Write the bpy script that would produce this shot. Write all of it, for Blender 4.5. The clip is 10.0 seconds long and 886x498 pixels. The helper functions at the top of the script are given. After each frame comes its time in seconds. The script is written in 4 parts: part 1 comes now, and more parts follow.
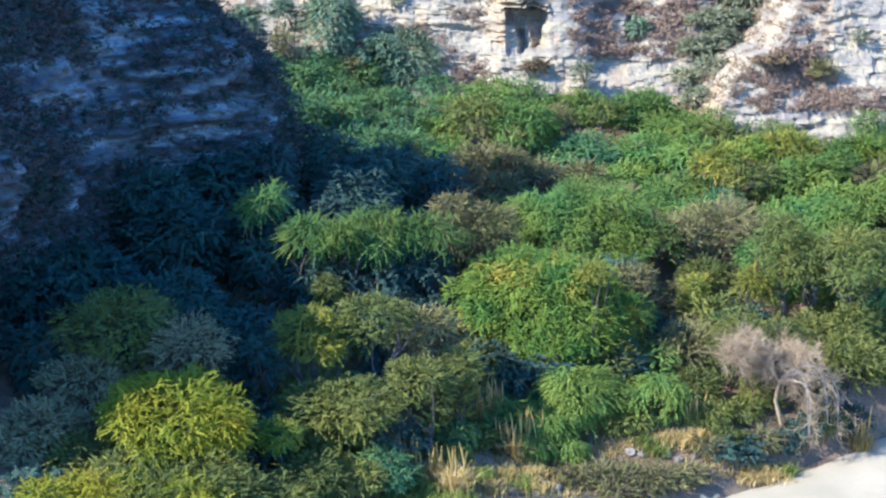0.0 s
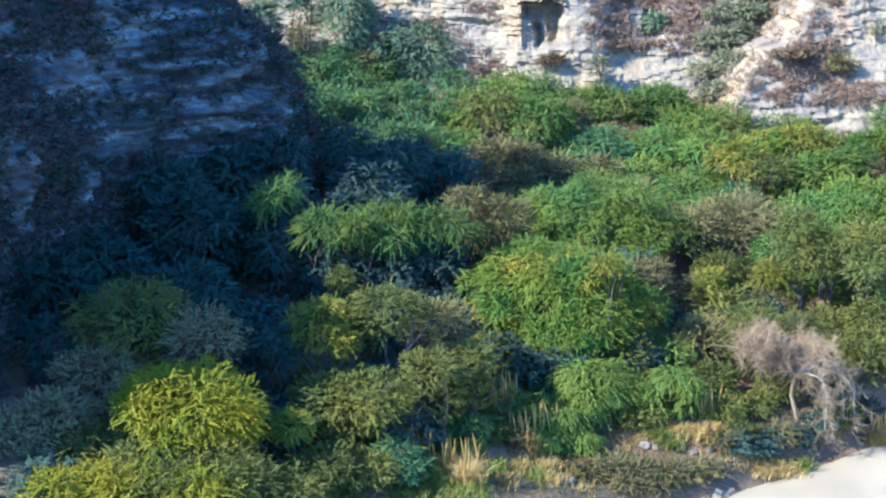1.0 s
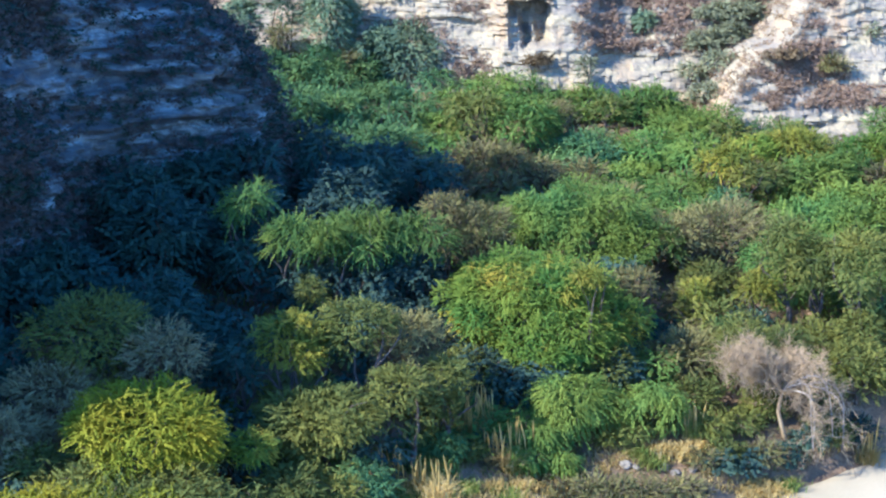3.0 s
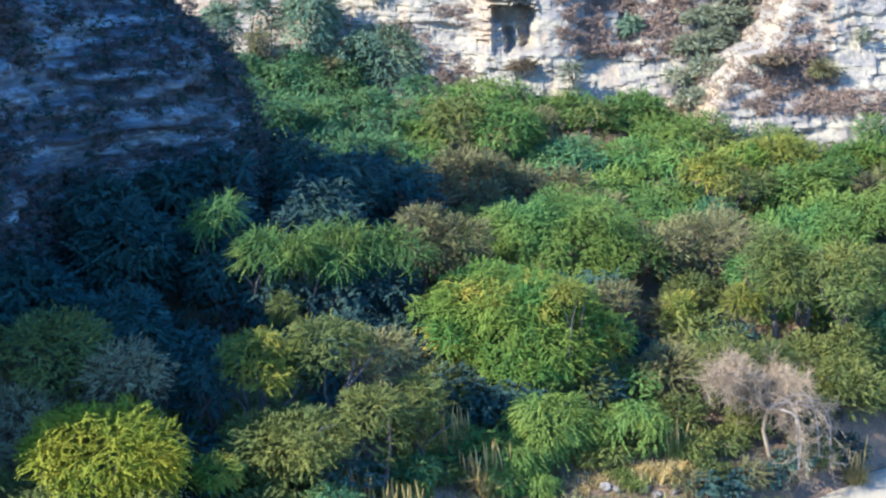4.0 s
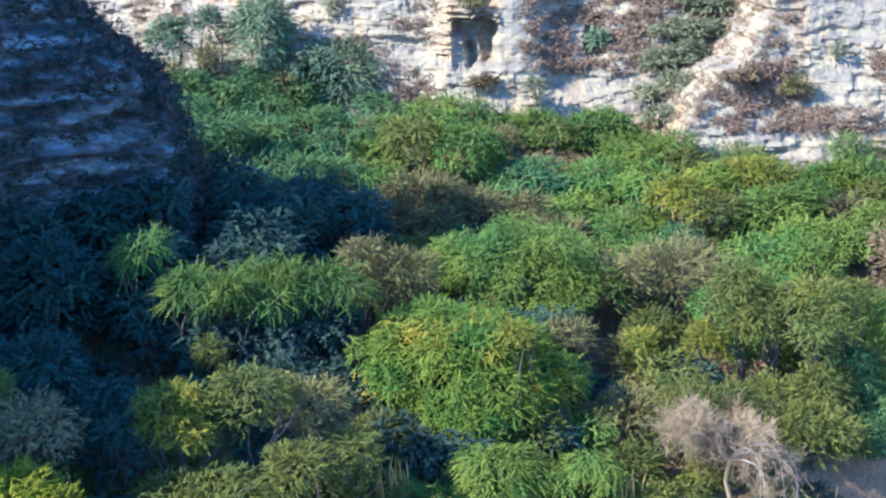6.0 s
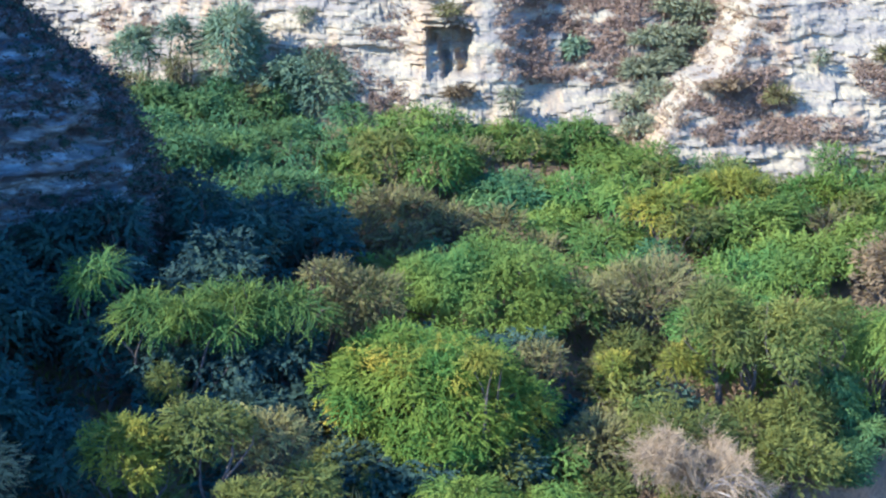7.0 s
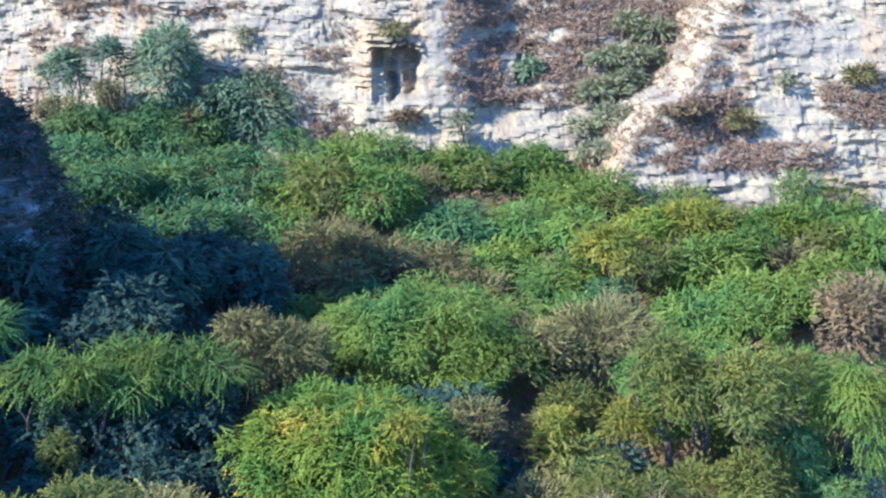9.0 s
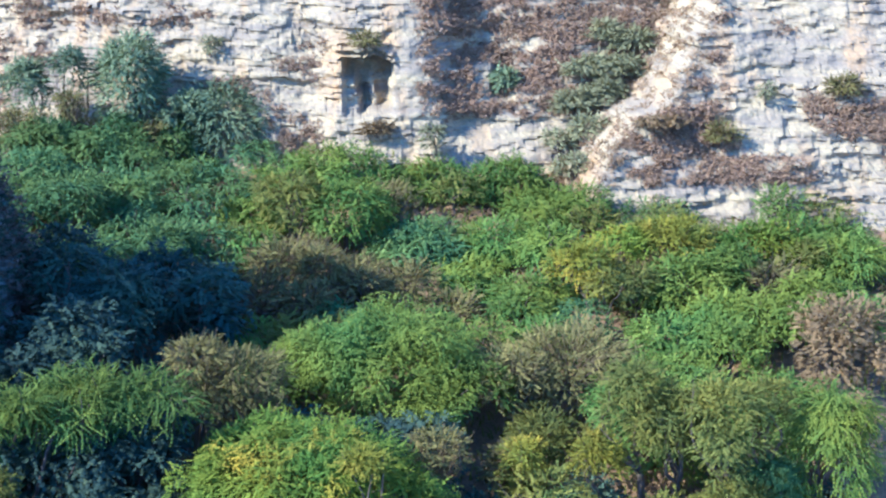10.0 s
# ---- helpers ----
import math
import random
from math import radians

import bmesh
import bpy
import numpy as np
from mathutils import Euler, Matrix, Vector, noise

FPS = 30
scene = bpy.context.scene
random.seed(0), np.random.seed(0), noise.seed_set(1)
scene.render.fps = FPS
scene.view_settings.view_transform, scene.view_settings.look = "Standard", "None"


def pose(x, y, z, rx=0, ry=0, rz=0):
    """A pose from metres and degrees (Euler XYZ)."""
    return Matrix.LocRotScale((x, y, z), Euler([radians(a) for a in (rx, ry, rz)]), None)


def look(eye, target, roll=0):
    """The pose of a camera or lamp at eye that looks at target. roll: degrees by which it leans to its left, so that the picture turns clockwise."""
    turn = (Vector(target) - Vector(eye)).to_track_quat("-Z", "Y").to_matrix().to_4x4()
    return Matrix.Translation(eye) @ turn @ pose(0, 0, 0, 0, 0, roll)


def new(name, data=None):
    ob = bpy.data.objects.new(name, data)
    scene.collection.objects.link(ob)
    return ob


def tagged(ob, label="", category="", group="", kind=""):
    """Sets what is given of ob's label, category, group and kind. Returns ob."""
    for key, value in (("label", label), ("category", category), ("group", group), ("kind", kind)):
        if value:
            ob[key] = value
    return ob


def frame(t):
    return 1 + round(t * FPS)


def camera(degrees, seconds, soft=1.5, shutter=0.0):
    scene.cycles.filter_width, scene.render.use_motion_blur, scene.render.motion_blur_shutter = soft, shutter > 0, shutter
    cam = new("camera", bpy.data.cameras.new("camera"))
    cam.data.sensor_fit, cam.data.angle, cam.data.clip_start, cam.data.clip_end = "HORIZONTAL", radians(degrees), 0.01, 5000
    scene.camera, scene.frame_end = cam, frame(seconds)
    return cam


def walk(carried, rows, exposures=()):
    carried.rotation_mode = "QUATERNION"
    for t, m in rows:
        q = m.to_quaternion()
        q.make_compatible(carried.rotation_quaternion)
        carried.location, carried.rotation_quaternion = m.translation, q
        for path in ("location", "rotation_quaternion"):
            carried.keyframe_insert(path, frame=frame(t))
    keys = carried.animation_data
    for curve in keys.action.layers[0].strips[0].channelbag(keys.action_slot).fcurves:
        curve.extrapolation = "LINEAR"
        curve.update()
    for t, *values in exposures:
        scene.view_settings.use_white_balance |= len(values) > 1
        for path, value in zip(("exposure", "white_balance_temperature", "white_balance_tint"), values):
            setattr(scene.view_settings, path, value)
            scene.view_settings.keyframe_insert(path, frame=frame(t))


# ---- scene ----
cam = camera(36.0, 10.0, soft=2.3)

ROWS = [
    (0, (-0.813, -1.555, 22.905), (0.031, 55.895, 5.620), -0.07),
    (0.5, (-0.811, -1.559, 22.772), (-0.278, 55.883, 5.446), -0.07),
    (1, (-0.695, -1.486, 22.662), (-0.604, 55.938, 5.268), -0.13),
    (1.5, (-0.554, -1.161, 22.580), (-0.573, 56.248, 5.141), -0.12),
    (2, (-0.327, -0.612, 22.517), (-0.331, 56.781, 5.025), -0.05),
    (2.5, (0.000, 0.000, 22.549), (0.000, 57.378, 5.007), 0.00),
    (4, (1.185, 2.385, 22.702), (1.423, 59.751, 5.120), -0.06),
    (4.5, (1.612, 3.302, 22.724), (1.917, 60.676, 5.169), -0.08),
    (5, (2.118, 4.206, 22.788), (2.507, 61.585, 5.252), -0.12),
    (5.5, (2.600, 5.215, 22.858), (3.108, 62.587, 5.304), -0.14),
    (7, (4.220, 8.285, 23.192), (5.113, 65.654, 5.642), -0.36),
    (7.5, (4.783, 9.343, 23.275), (5.831, 66.714, 5.741), -0.43),
    (8, (5.360, 10.438, 23.398), (6.539, 67.817, 5.896), -0.50),
    (8.5, (5.882, 11.517, 23.496), (7.245, 68.899, 6.022), -0.48),
    (9, (6.470, 12.634, 23.624), (7.940, 70.004, 6.118), -0.48),
    (9.5, (7.032, 13.736, 23.653), (8.674, 71.122, 6.213), -0.49),
    (10, (7.588, 14.847, 23.754), (9.395, 72.224, 6.299), -0.48),
]
walk(cam, [(t, look(eye, target, roll)) for t, eye, target, roll in ROWS], [(0.0, 1.64, 4240, 10), (10.0, 1.64, 4240, 10)])

# ---- world, sun, exposure ----
SUN_FROM = Vector((-1.0, -0.38, 0.84)).normalized()      # towards the sun
world = bpy.data.worlds.new("sky")
scene.world = world
world.use_nodes = True
wn = world.node_tree
sky = wn.nodes.new("ShaderNodeTexSky")
sky.sky_type = "NISHITA"
sky.sun_disc = False
sky.sun_elevation = math.asin(SUN_FROM.z)
sky.sun_rotation = math.atan2(SUN_FROM.x, SUN_FROM.y)
sky.air_density, sky.dust_density, sky.ozone_density = 1.0, 0.2, 7.0
wn.nodes["Background"].inputs["Strength"].default_value = 0.15
wn.links.new(sky.outputs[0], wn.nodes["Background"].inputs["Color"])

sun = new("sun", bpy.data.lights.new("sun", "SUN"))
sun.data.energy, sun.data.angle, sun.data.color = 4.6, radians(0.6), (1.0, 0.80, 0.50)
sun.matrix_world = look(tuple(SUN_FROM * 80 + Vector((0, 50, 0))), (0, 50, 0))


# ---- vectorised value noise, for shapes ----
def hash01(*ints, seed=0):
    h = np.full(np.shape(ints[0]), seed * 2654435761 % (1 << 32), np.uint64)
    for n, c in zip(ints, (374761393, 668265263, 2147483647)):
        h = (h ^ (n.astype(np.int64).astype(np.uint64) & np.uint64(0xFFFFFFFF)) * np.uint64(c)) & np.uint64(0xFFFFFFFF)
        h = ((h ^ (h >> np.uint64(13))) * np.uint64(1274126177)) & np.uint64(0xFFFFFFFF)
        h = h ^ (h >> np.uint64(16))
    return h.astype(float) / 4294967295.0


def vnoise(x, y, seed=0):
    """Smooth noise from -1 to 1 over a plane."""
    x, y = np.broadcast_arrays(np.asarray(x, float), np.asarray(y, float))
    xi, yi = np.floor(x), np.floor(y)
    u, v = x - xi, y - yi
    u, v = u * u * (3 - 2 * u), v * v * (3 - 2 * v)
    a, b = hash01(xi, yi, seed=seed), hash01(xi + 1, yi, seed=seed)
    c, d = hash01(xi, yi + 1, seed=seed), hash01(xi + 1, yi + 1, seed=seed)
    return 2 * ((a * (1 - u) + b * u) * (1 - v) + (c * (1 - u) + d * u) * v) - 1


def fbm(x, y, octaves=4, seed=0):
    total, amp = 0.0, 1.0
    for o in range(octaves):
        total = total + amp * vnoise(np.asarray(x) * 2 ** o, np.asarray(y) * 2 ** o, seed + 17 * o)
        amp *= 0.5
    return total


def smooth(a, b, x):
    s = np.clip((np.asarray(x, float) - a) / (b - a), 0, 1)
    return s * s * (3 - 2 * s)


# ---- mesh helpers ----
def mesh_of(name, verts, faces, material, smoothed=False):
    """A mesh from arrays: verts (n, 3), faces (m, k) with k the same for all."""
    verts, faces = np.asarray(verts, np.float32), np.asarray(faces, np.int32)
    me = bpy.data.meshes.new(name)
    n, k = faces.shape
    me.vertices.add(len(verts))
    me.vertices.foreach_set("co", verts.ravel())
    me.loops.add(n * k)
    me.loops.foreach_set("vertex_index", faces.ravel())
    me.polygons.add(n)
    me.polygons.foreach_set("loop_start", np.arange(0, n * k, k, dtype=np.int32))
    me.polygons.foreach_set("use_smooth", np.full(n, smoothed))
    me.update(calc_edges=True)
    me.validate()
    me.materials.append(material)
    return me


def grid_faces(rows, cols):
    i = np.arange(rows * cols).reshape(rows, cols)
    return np.stack([i[:-1, :-1], i[:-1, 1:], i[1:, 1:], i[1:, :-1]], -1).reshape(-1, 4)


def child(name, me, parent, label=""):
    ob = new(name, me)
    ob.parent = parent
    if label:
        ob["label"] = label
    return ob


# ---- materials ----
def nodes_of(name):
    m = bpy.data.materials.new(name)
    m.use_nodes = True
    t = m.node_tree
    t.nodes.clear()
    out = t.nodes.new("ShaderNodeOutputMaterial")
    return m, t, out


def add(t, kind, **inputs):
    n = t.nodes.new(kind)
    for key, value in inputs.items():
        n.inputs[key.replace("_", " ")].default_value = value
    return n


def mix(t, fac, a, b, blend="MIX"):
    n = t.nodes.new("ShaderNodeMix")
    n.data_type, n.blend_type = "RGBA", blend
    for socket, value in ((n.inputs["Factor"], fac), (n.inputs[6], a), (n.inputs[7], b)):
        if isinstance(value, bpy.types.NodeSocket):
            t.links.new(value, socket)
        else:
            socket.default_value = value if isinstance(value, (int, float)) else (*value, 1.0)
    return n.outputs[2]


def ramp(t, fac, low, high):
    n = t.nodes.new("ShaderNodeMapRange")
    n.inputs["From Min"].default_value, n.inputs["From Max"].default_value = low, high
    t.links.new(fac, n.inputs["Value"])
    return n.outputs["Result"]


def noise_at(t, scale, detail=3.0, stretch=None, rough=0.55):
    geo = t.nodes.new("ShaderNodeNewGeometry")
    src = geo.outputs["Position"]
    if stretch:
        mp = t.nodes.new("ShaderNodeMapping")
        mp.inputs["Scale"].default_value = stretch
        t.links.new(src, mp.inputs["Vector"])
        src = mp.outputs["Vector"]
    n = t.nodes.new("ShaderNodeTexNoise")
    n.inputs["Scale"].default_value, n.inputs["Detail"].default_value = scale, detail
    n.inputs["Roughness"].default_value = rough
    t.links.new(src, n.inputs["Vector"])
    return n.outputs["Fac"]


def bump(t, height, strength, distance):
    n = t.nodes.new("ShaderNodeBump")
    n.inputs["Strength"].default_value, n.inputs["Distance"].default_value = strength, distance
    t.links.new(height, n.inputs["Height"])
    return n.outputs["Normal"]


def leaf_material(name, base, second, tip, patch=0.5, glow=0.24, gold=None):
    """Foliage: two leaf colours in patches a metre or two wide, single leaves off-colour, thin enough to let light through."""
    m, t, out = nodes_of(name)
    geo = t.nodes.new("ShaderNodeNewGeometry")
    info = t.nodes.new("ShaderNodeObjectInfo")
    col = mix(t, ramp(t, noise_at(t, patch, 2.0), 0.40, 0.64), base, second)
    if gold:
        col = mix(t, ramp(t, noise_at(t, 0.41, 3.0, (1.0, 1.3, 1.0)), 0.57, 0.66), col, gold)
    col = mix(t, ramp(t, geo.outputs["Random Per Island"], 0.75, 1.20), col, tip)
    for source, gain, least in ((info.outputs["Random"], 0.4, 0.8), (geo.outputs["Random Per Island"], 0.36, 0.82)):
        value = t.nodes.new("ShaderNodeMath")
        value.operation = "MULTIPLY_ADD"
        value.inputs[1].default_value, value.inputs[2].default_value = gain, least
        t.links.new(source, value.inputs[0])
        hsv = t.nodes.new("ShaderNodeHueSaturation")
        t.links.new(col, hsv.inputs["Color"])
        t.links.new(value.outputs[0], hsv.inputs["Value"])
        col = hsv.outputs["Color"]
    p = add(t, "ShaderNodeBsdfPrincipled", Roughness=0.75)
    p.inputs["Specular IOR Level"].default_value = 0.12
    tr = t.nodes.new("ShaderNodeBsdfTranslucent")
    for n, socket in ((p, "Base Color"), (tr, "Color")):
        t.links.new(col, n.inputs[socket])
    ms = add(t, "ShaderNodeMixShader", Fac=glow)
    t.links.new(p.outputs[0], ms.inputs[1])
    t.links.new(tr.outputs[0], ms.inputs[2])
    t.links.new(ms.outputs[0], out.inputs["Surface"])
    return m


def rough_material(name, dark, light, scale, rough=0.9, relief=0.05, fine=9.0, third=None, pits=0.55):
    """Earth, bark, dry wood: coarse and fine mottling with relief."""
    m, t, out = nodes_of(name)
    coarse, grain = noise_at(t, scale, 4.0), noise_at(t, scale * fine, 3.0)
    col = mix(t, ramp(t, coarse, 0.32, 0.68), dark, light)
    if third:
        col = mix(t, ramp(t, noise_at(t, scale * 0.37, 3.0), 0.5, 0.66), col, third)
    col = mix(t, ramp(t, grain, 0.3, 0.75), mix(t, pits, col, (0.02, 0.018, 0.015)), col)
    p = add(t, "ShaderNodeBsdfPrincipled", Roughness=rough)
    t.links.new(col, p.inputs["Base Color"])
    t.links.new(bump(t, grain, 0.8, relief), p.inputs["Normal"])
    t.links.new(p.outputs[0], out.inputs["Surface"])
    return m


def rock_material(name, pale, grey, ochre, mottle=0.5, bedded=0.30, lay=(0.16, 0.16, 2.0)):
    """Bedded limestone: pale beds, grey weathering in large and small patches, ochre seeps running down, dark joints along the bedding."""
    m, t, out = nodes_of(name)
    beds = noise_at(t, 1.0, 5.0, lay)
    blotch = noise_at(t, 0.32, 5.0, None, 0.62)
    chips = noise_at(t, 2.1, 5.0, (0.8, 0.8, 1.9), 0.66)
    seep = noise_at(t, 1.0, 4.0, (0.55, 0.2, 0.11))
    crack = noise_at(t, 1.0, 6.0, (0.5, 0.5, 4.5), 0.7)
    fine = noise_at(t, 7.0, 5.0, None, 0.65)
    col = mix(t, ramp(t, beds, bedded, bedded + 0.22), grey, pale)
    col = mix(t, ramp(t, blotch, 0.53, 0.68), col, grey)
    col = mix(t, ramp(t, seep, 0.54, 0.70), col, ochre)
    col = mix(t, ramp(t, chips, mottle, mottle + 0.13), col, mix(t, 0.75, col, grey))
    col = mix(t, ramp(t, crack, 0.37, 0.31), col, (0.11, 0.095, 0.085))
    col = mix(t, ramp(t, fine, 0.25, 0.7), mix(t, 0.4, col, (0.09, 0.08, 0.075)), col)
    p = add(t, "ShaderNodeBsdfPrincipled", Roughness=0.93)
    t.links.new(col, p.inputs["Base Color"])
    both = mix(t, 0.5, chips, fine)
    t.links.new(bump(t, both, 0.9, 0.10), p.inputs["Normal"])
    t.links.new(p.outputs[0], out.inputs["Surface"])
    return m


LEAF = {
    "green": leaf_material("green feathery leaf", (0.092, 0.158, 0.032), (0.165, 0.198, 0.026), (0.205, 0.23, 0.038), 0.3),
    "lime": leaf_material("yellow and gold feathery leaf", (0.085, 0.148, 0.022), (0.15, 0.175, 0.016), (0.185, 0.20, 0.022), 0.35, gold=(0.36, 0.27, 0.025)),
    "dusk": leaf_material("blue green feathery leaf", (0.075, 0.135, 0.048), (0.12, 0.17, 0.042), (0.165, 0.205, 0.055), 0.35),
    "mid": leaf_material("dusky green feathery leaf", (0.085, 0.14, 0.03), (0.14, 0.175, 0.026), (0.21, 0.23, 0.035)),
    "heath": leaf_material("dry mauve heath", (0.075, 0.062, 0.052), (0.10, 0.08, 0.06), (0.13, 0.10, 0.075), 0.4),
    "yellow": leaf_material("yellow green leaf", (0.16, 0.165, 0.008), (0.215, 0.185, 0.007), (0.265, 0.215, 0.01)),
    "gold": leaf_material("golden olive leaf", (0.14, 0.155, 0.022), (0.22, 0.195, 0.018), (0.28, 0.235, 0.02), 0.6, gold=(0.36, 0.27, 0.03)),
    "olive": leaf_material("olive leaf", (0.105, 0.118, 0.026), (0.155, 0.147, 0.024), (0.20, 0.172, 0.03)),
    "dusty": leaf_material("dusty grey olive leaf", (0.19, 0.19, 0.095), (0.235, 0.22, 0.105), (0.28, 0.25, 0.12)),
    "brown": leaf_material("dry brown leaf", (0.15, 0.135, 0.042), (0.19, 0.16, 0.047), (0.24, 0.18, 0.055), 0.5),
    "rust": leaf_material("rust brown leaf", (0.17, 0.12, 0.06), (0.22, 0.145, 0.065), (0.27, 0.175, 0.08), 0.6),
    # kept for shaded growth: the shade is put into this leaf colour
    "dark": leaf_material("blue green leaf darkened for shade", (0.042, 0.066, 0.05), (0.058, 0.085, 0.052), (0.085, 0.106, 0.058)),
    "teal": leaf_material("grey green leaf", (0.13, 0.175, 0.095), (0.18, 0.21, 0.10), (0.23, 0.25, 0.115)),
    "grey": leaf_material("silver grey leaf", (0.23, 0.20, 0.085), (0.275, 0.23, 0.095), (0.32, 0.26, 0.105), 0.6),
    "weep": leaf_material("fresh green drooping leaf", (0.105, 0.155, 0.026), (0.16, 0.185, 0.022), (0.21, 0.22, 0.032)),
    "straw": leaf_material("straw grass blade", (0.42, 0.28, 0.07), (0.48, 0.34, 0.11), (0.56, 0.44, 0.20), 0.9),
    "grass": leaf_material("green grass blade", (0.14, 0.185, 0.03), (0.21, 0.21, 0.035), (0.30, 0.255, 0.06), 0.9),
    "tan": leaf_material("tan dry gully growth", (0.25, 0.17, 0.095), (0.32, 0.215, 0.12), (0.38, 0.27, 0.15), 0.5),
    "scrub": leaf_material("dry cliff scrub", (0.25, 0.165, 0.10), (0.31, 0.20, 0.12), (0.38, 0.25, 0.145), 0.4),
}
BARK = rough_material("grey brown bark", (0.08, 0.055, 0.035), (0.19, 0.135, 0.09), 5.0, 0.9, 0.03)
DRYTWIG = rough_material("dry brown twig", (0.12, 0.085, 0.035), (0.19, 0.135, 0.055), 5.0, 0.9, 0.01)
DEADTWIG = rough_material("bleached twig", (0.34, 0.225, 0.105), (0.52, 0.355, 0.18), 5.0, 0.9, 0.01)
DEADWOOD = rough_material("bleached dead wood", (0.34, 0.26, 0.19), (0.52, 0.42, 0.31), 5.0, 0.85, 0.02)
SOIL = rough_material("dry soil and litter", (0.18, 0.105, 0.045), (0.34, 0.20, 0.09), 0.7, 0.95, 0.06, 12.0, (0.14, 0.10, 0.05))
SAND = rough_material("pale river sand", (0.36, 0.275, 0.15), (0.44, 0.335, 0.19), 0.35, 0.95, 0.003, 30.0, None, 0.12)
LIMESTONE = rock_material("pale limestone", (0.415, 0.32, 0.172), (0.25, 0.195, 0.13), (0.41, 0.26, 0.115), 0.50, 0.35, (0.16, 0.16, 2.3))
# darker, cooler copy of the limestone: the headland's shade put into its colour
BLUFFROCK = rock_material("weathered bluff limestone darkened for shade", (0.34, 0.36, 0.32), (0.06, 0.063, 0.058), (0.15, 0.12, 0.08), 0.44, 0.40, (0.16, 0.16, 2.4))
STONE = rough_material("pale boulder", (0.20, 0.15, 0.10), (0.38, 0.30, 0.20), 2.5, 0.9, 0.04)


# ---- ground ----
def bank_line(x, y):
    """Metres up from the edge of the wash, towards the slope."""
    return (np.asarray(y, float) - 46.3 - (np.asarray(x, float) - 10.5) * 0.66) / 1.198


def ground_z(x, y):
    x, y = np.asarray(x, float), np.asarray(y, float)
    slope = np.interp(y, [20, 47, 56, 63, 72, 80, 90, 120], [0, 0, 1.2, 2.2, 3.5, 5.0, 7.5, 9.0])
    rise = np.clip(-x - 1, 0, 18) * 0.2 * smooth(88, 74, y)
    d = bank_line(x, y) + 0.35 * fbm(x * 0.5, y * 0.5, 2, 4)
    z = slope + rise + 0.28 * fbm(x * 0.22, y * 0.22, 3, 2) + 0.06 * fbm(x * 1.7, y * 1.7, 2, 3)
    z = z - 0.9 * smooth(9, 1.5, d) * smooth(0, 8, x)
    up = smooth(0.0, 1.5, d) ** 0.8
    return -1.8 * (1 - up) + np.maximum(z, -1.2) * up + 0.04 * fbm(x * 0.8, y * 0.8, 2, 9)


def axis(a, b, step, far):
    inner = np.arange(a, b + step / 2, step)
    grow = np.cumsum(step * 1.18 ** np.arange(1, 45))
    grow = grow[grow < far]
    return np.r_[a - grow[::-1], inner, b + grow]


gx, gy = axis(-24, 40, 0.55, 900), axis(30, 92, 0.55, 900)
X, Y = np.meshgrid(gx, gy)
ground = new("ground", mesh_of("ground", np.stack([X, Y, ground_z(X, Y)], -1).reshape(-1, 3), grid_faces(len(gy), len(gx)), SOIL, True))
tagged(ground, "brown dry soil slope with leaf litter above the wash", "ground", kind="structure")

sx = np.linspace(-60, 90, 340)
across = np.linspace(0, 1, 50)
SX, SU = np.meshgrid(sx, across)
near_edge = -13 + 1.5 * fbm(SX * 0.06, SX * 0, 3, 12) + 0.5 * fbm(SX * 0.5, SX * 0, 3, 13)
far_edge = 0.1 + 0.45 * fbm(SX * 0.3, SX * 0, 3, 8) * 0.6
SD = near_edge + (far_edge - near_edge) * SU
SY = 46.3 + (SX - 10.5) * 0.66 + SD * 1.198
rut = np.exp(-((SD + 3.2) / 0.25) ** 2) + np.exp(-((SD + 5.0) / 0.25) ** 2)
SZ = np.maximum(-1.72 + 0.03 * fbm(SX * 0.7, SY * 0.7, 2, 5), ground_z(SX, SY) + 0.03) - 0.04 * rut
SZ = SZ - 0.09 * (smooth(0.97, 1, SU) + smooth(0.03, 0, SU))
wash = new("road", mesh_of("road", np.stack([SX, SY, SZ], -1).reshape(-1, 3), grid_faces(50, 340), SAND, True))
tagged(wash, "pale sandy track along the foot of the bank", "road", kind="structure")


# ---- cliffs ----
def strata(u, z, seed, thick=0.6):
    """Depth of bedded rock: beds that stand out or back for a stretch and pinch out, broken by upright joints into blocks."""
    zz = z + 0.9 * fbm(u * 0.07, z * 0.06, 3, seed) + 0.22 * fbm(u * 0.5, z * 0.4, 2, seed + 1)
    uu = u + 0.6 * fbm(u * 0.3, z * 0.5, 2, seed + 2)
    out = 0.0
    for k, (th, amp) in enumerate(((thick * 3.3, 0.5), (thick * 1.3, 0.28), (thick * 0.5, 0.15))):
        bed = np.floor(zz / th)
        part = zz / th - bed
        here = vnoise(uu * (0.16 + 0.3 * k), bed * 7.31, seed + 5 + k)
        block = hash01(np.floor(uu * (0.42 + 0.8 * k) + 3 * hash01(bed, bed, seed=seed)), bed, seed=seed + 40 + k) - 0.5
        keep = smooth(-0.7, 0.2, fbm(uu * 0.15, zz * 0.2, 2, seed + 60 + k))
        out = out + amp * (here + 0.9 * block) * smooth(0, 0.14, part) * smooth(1.0, 0.86, part) * keep - amp * 0.4 * keep
    for k, (wide, tall, amp) in enumerate(((1.7, 0.46, 0.18), (1.0, 0.24, 0.15), (0.6, 0.15, 0.10))):
        row = np.floor(zz / tall)
        out = out + amp * (hash01(np.floor(uu / wide + hash01(row, row, seed=seed + k)), row, seed=seed + 90 + k) - 0.5)
    return 0.85 * out + 0.22 * fbm(u * 0.4, z * 0.3, 5, seed + 80)


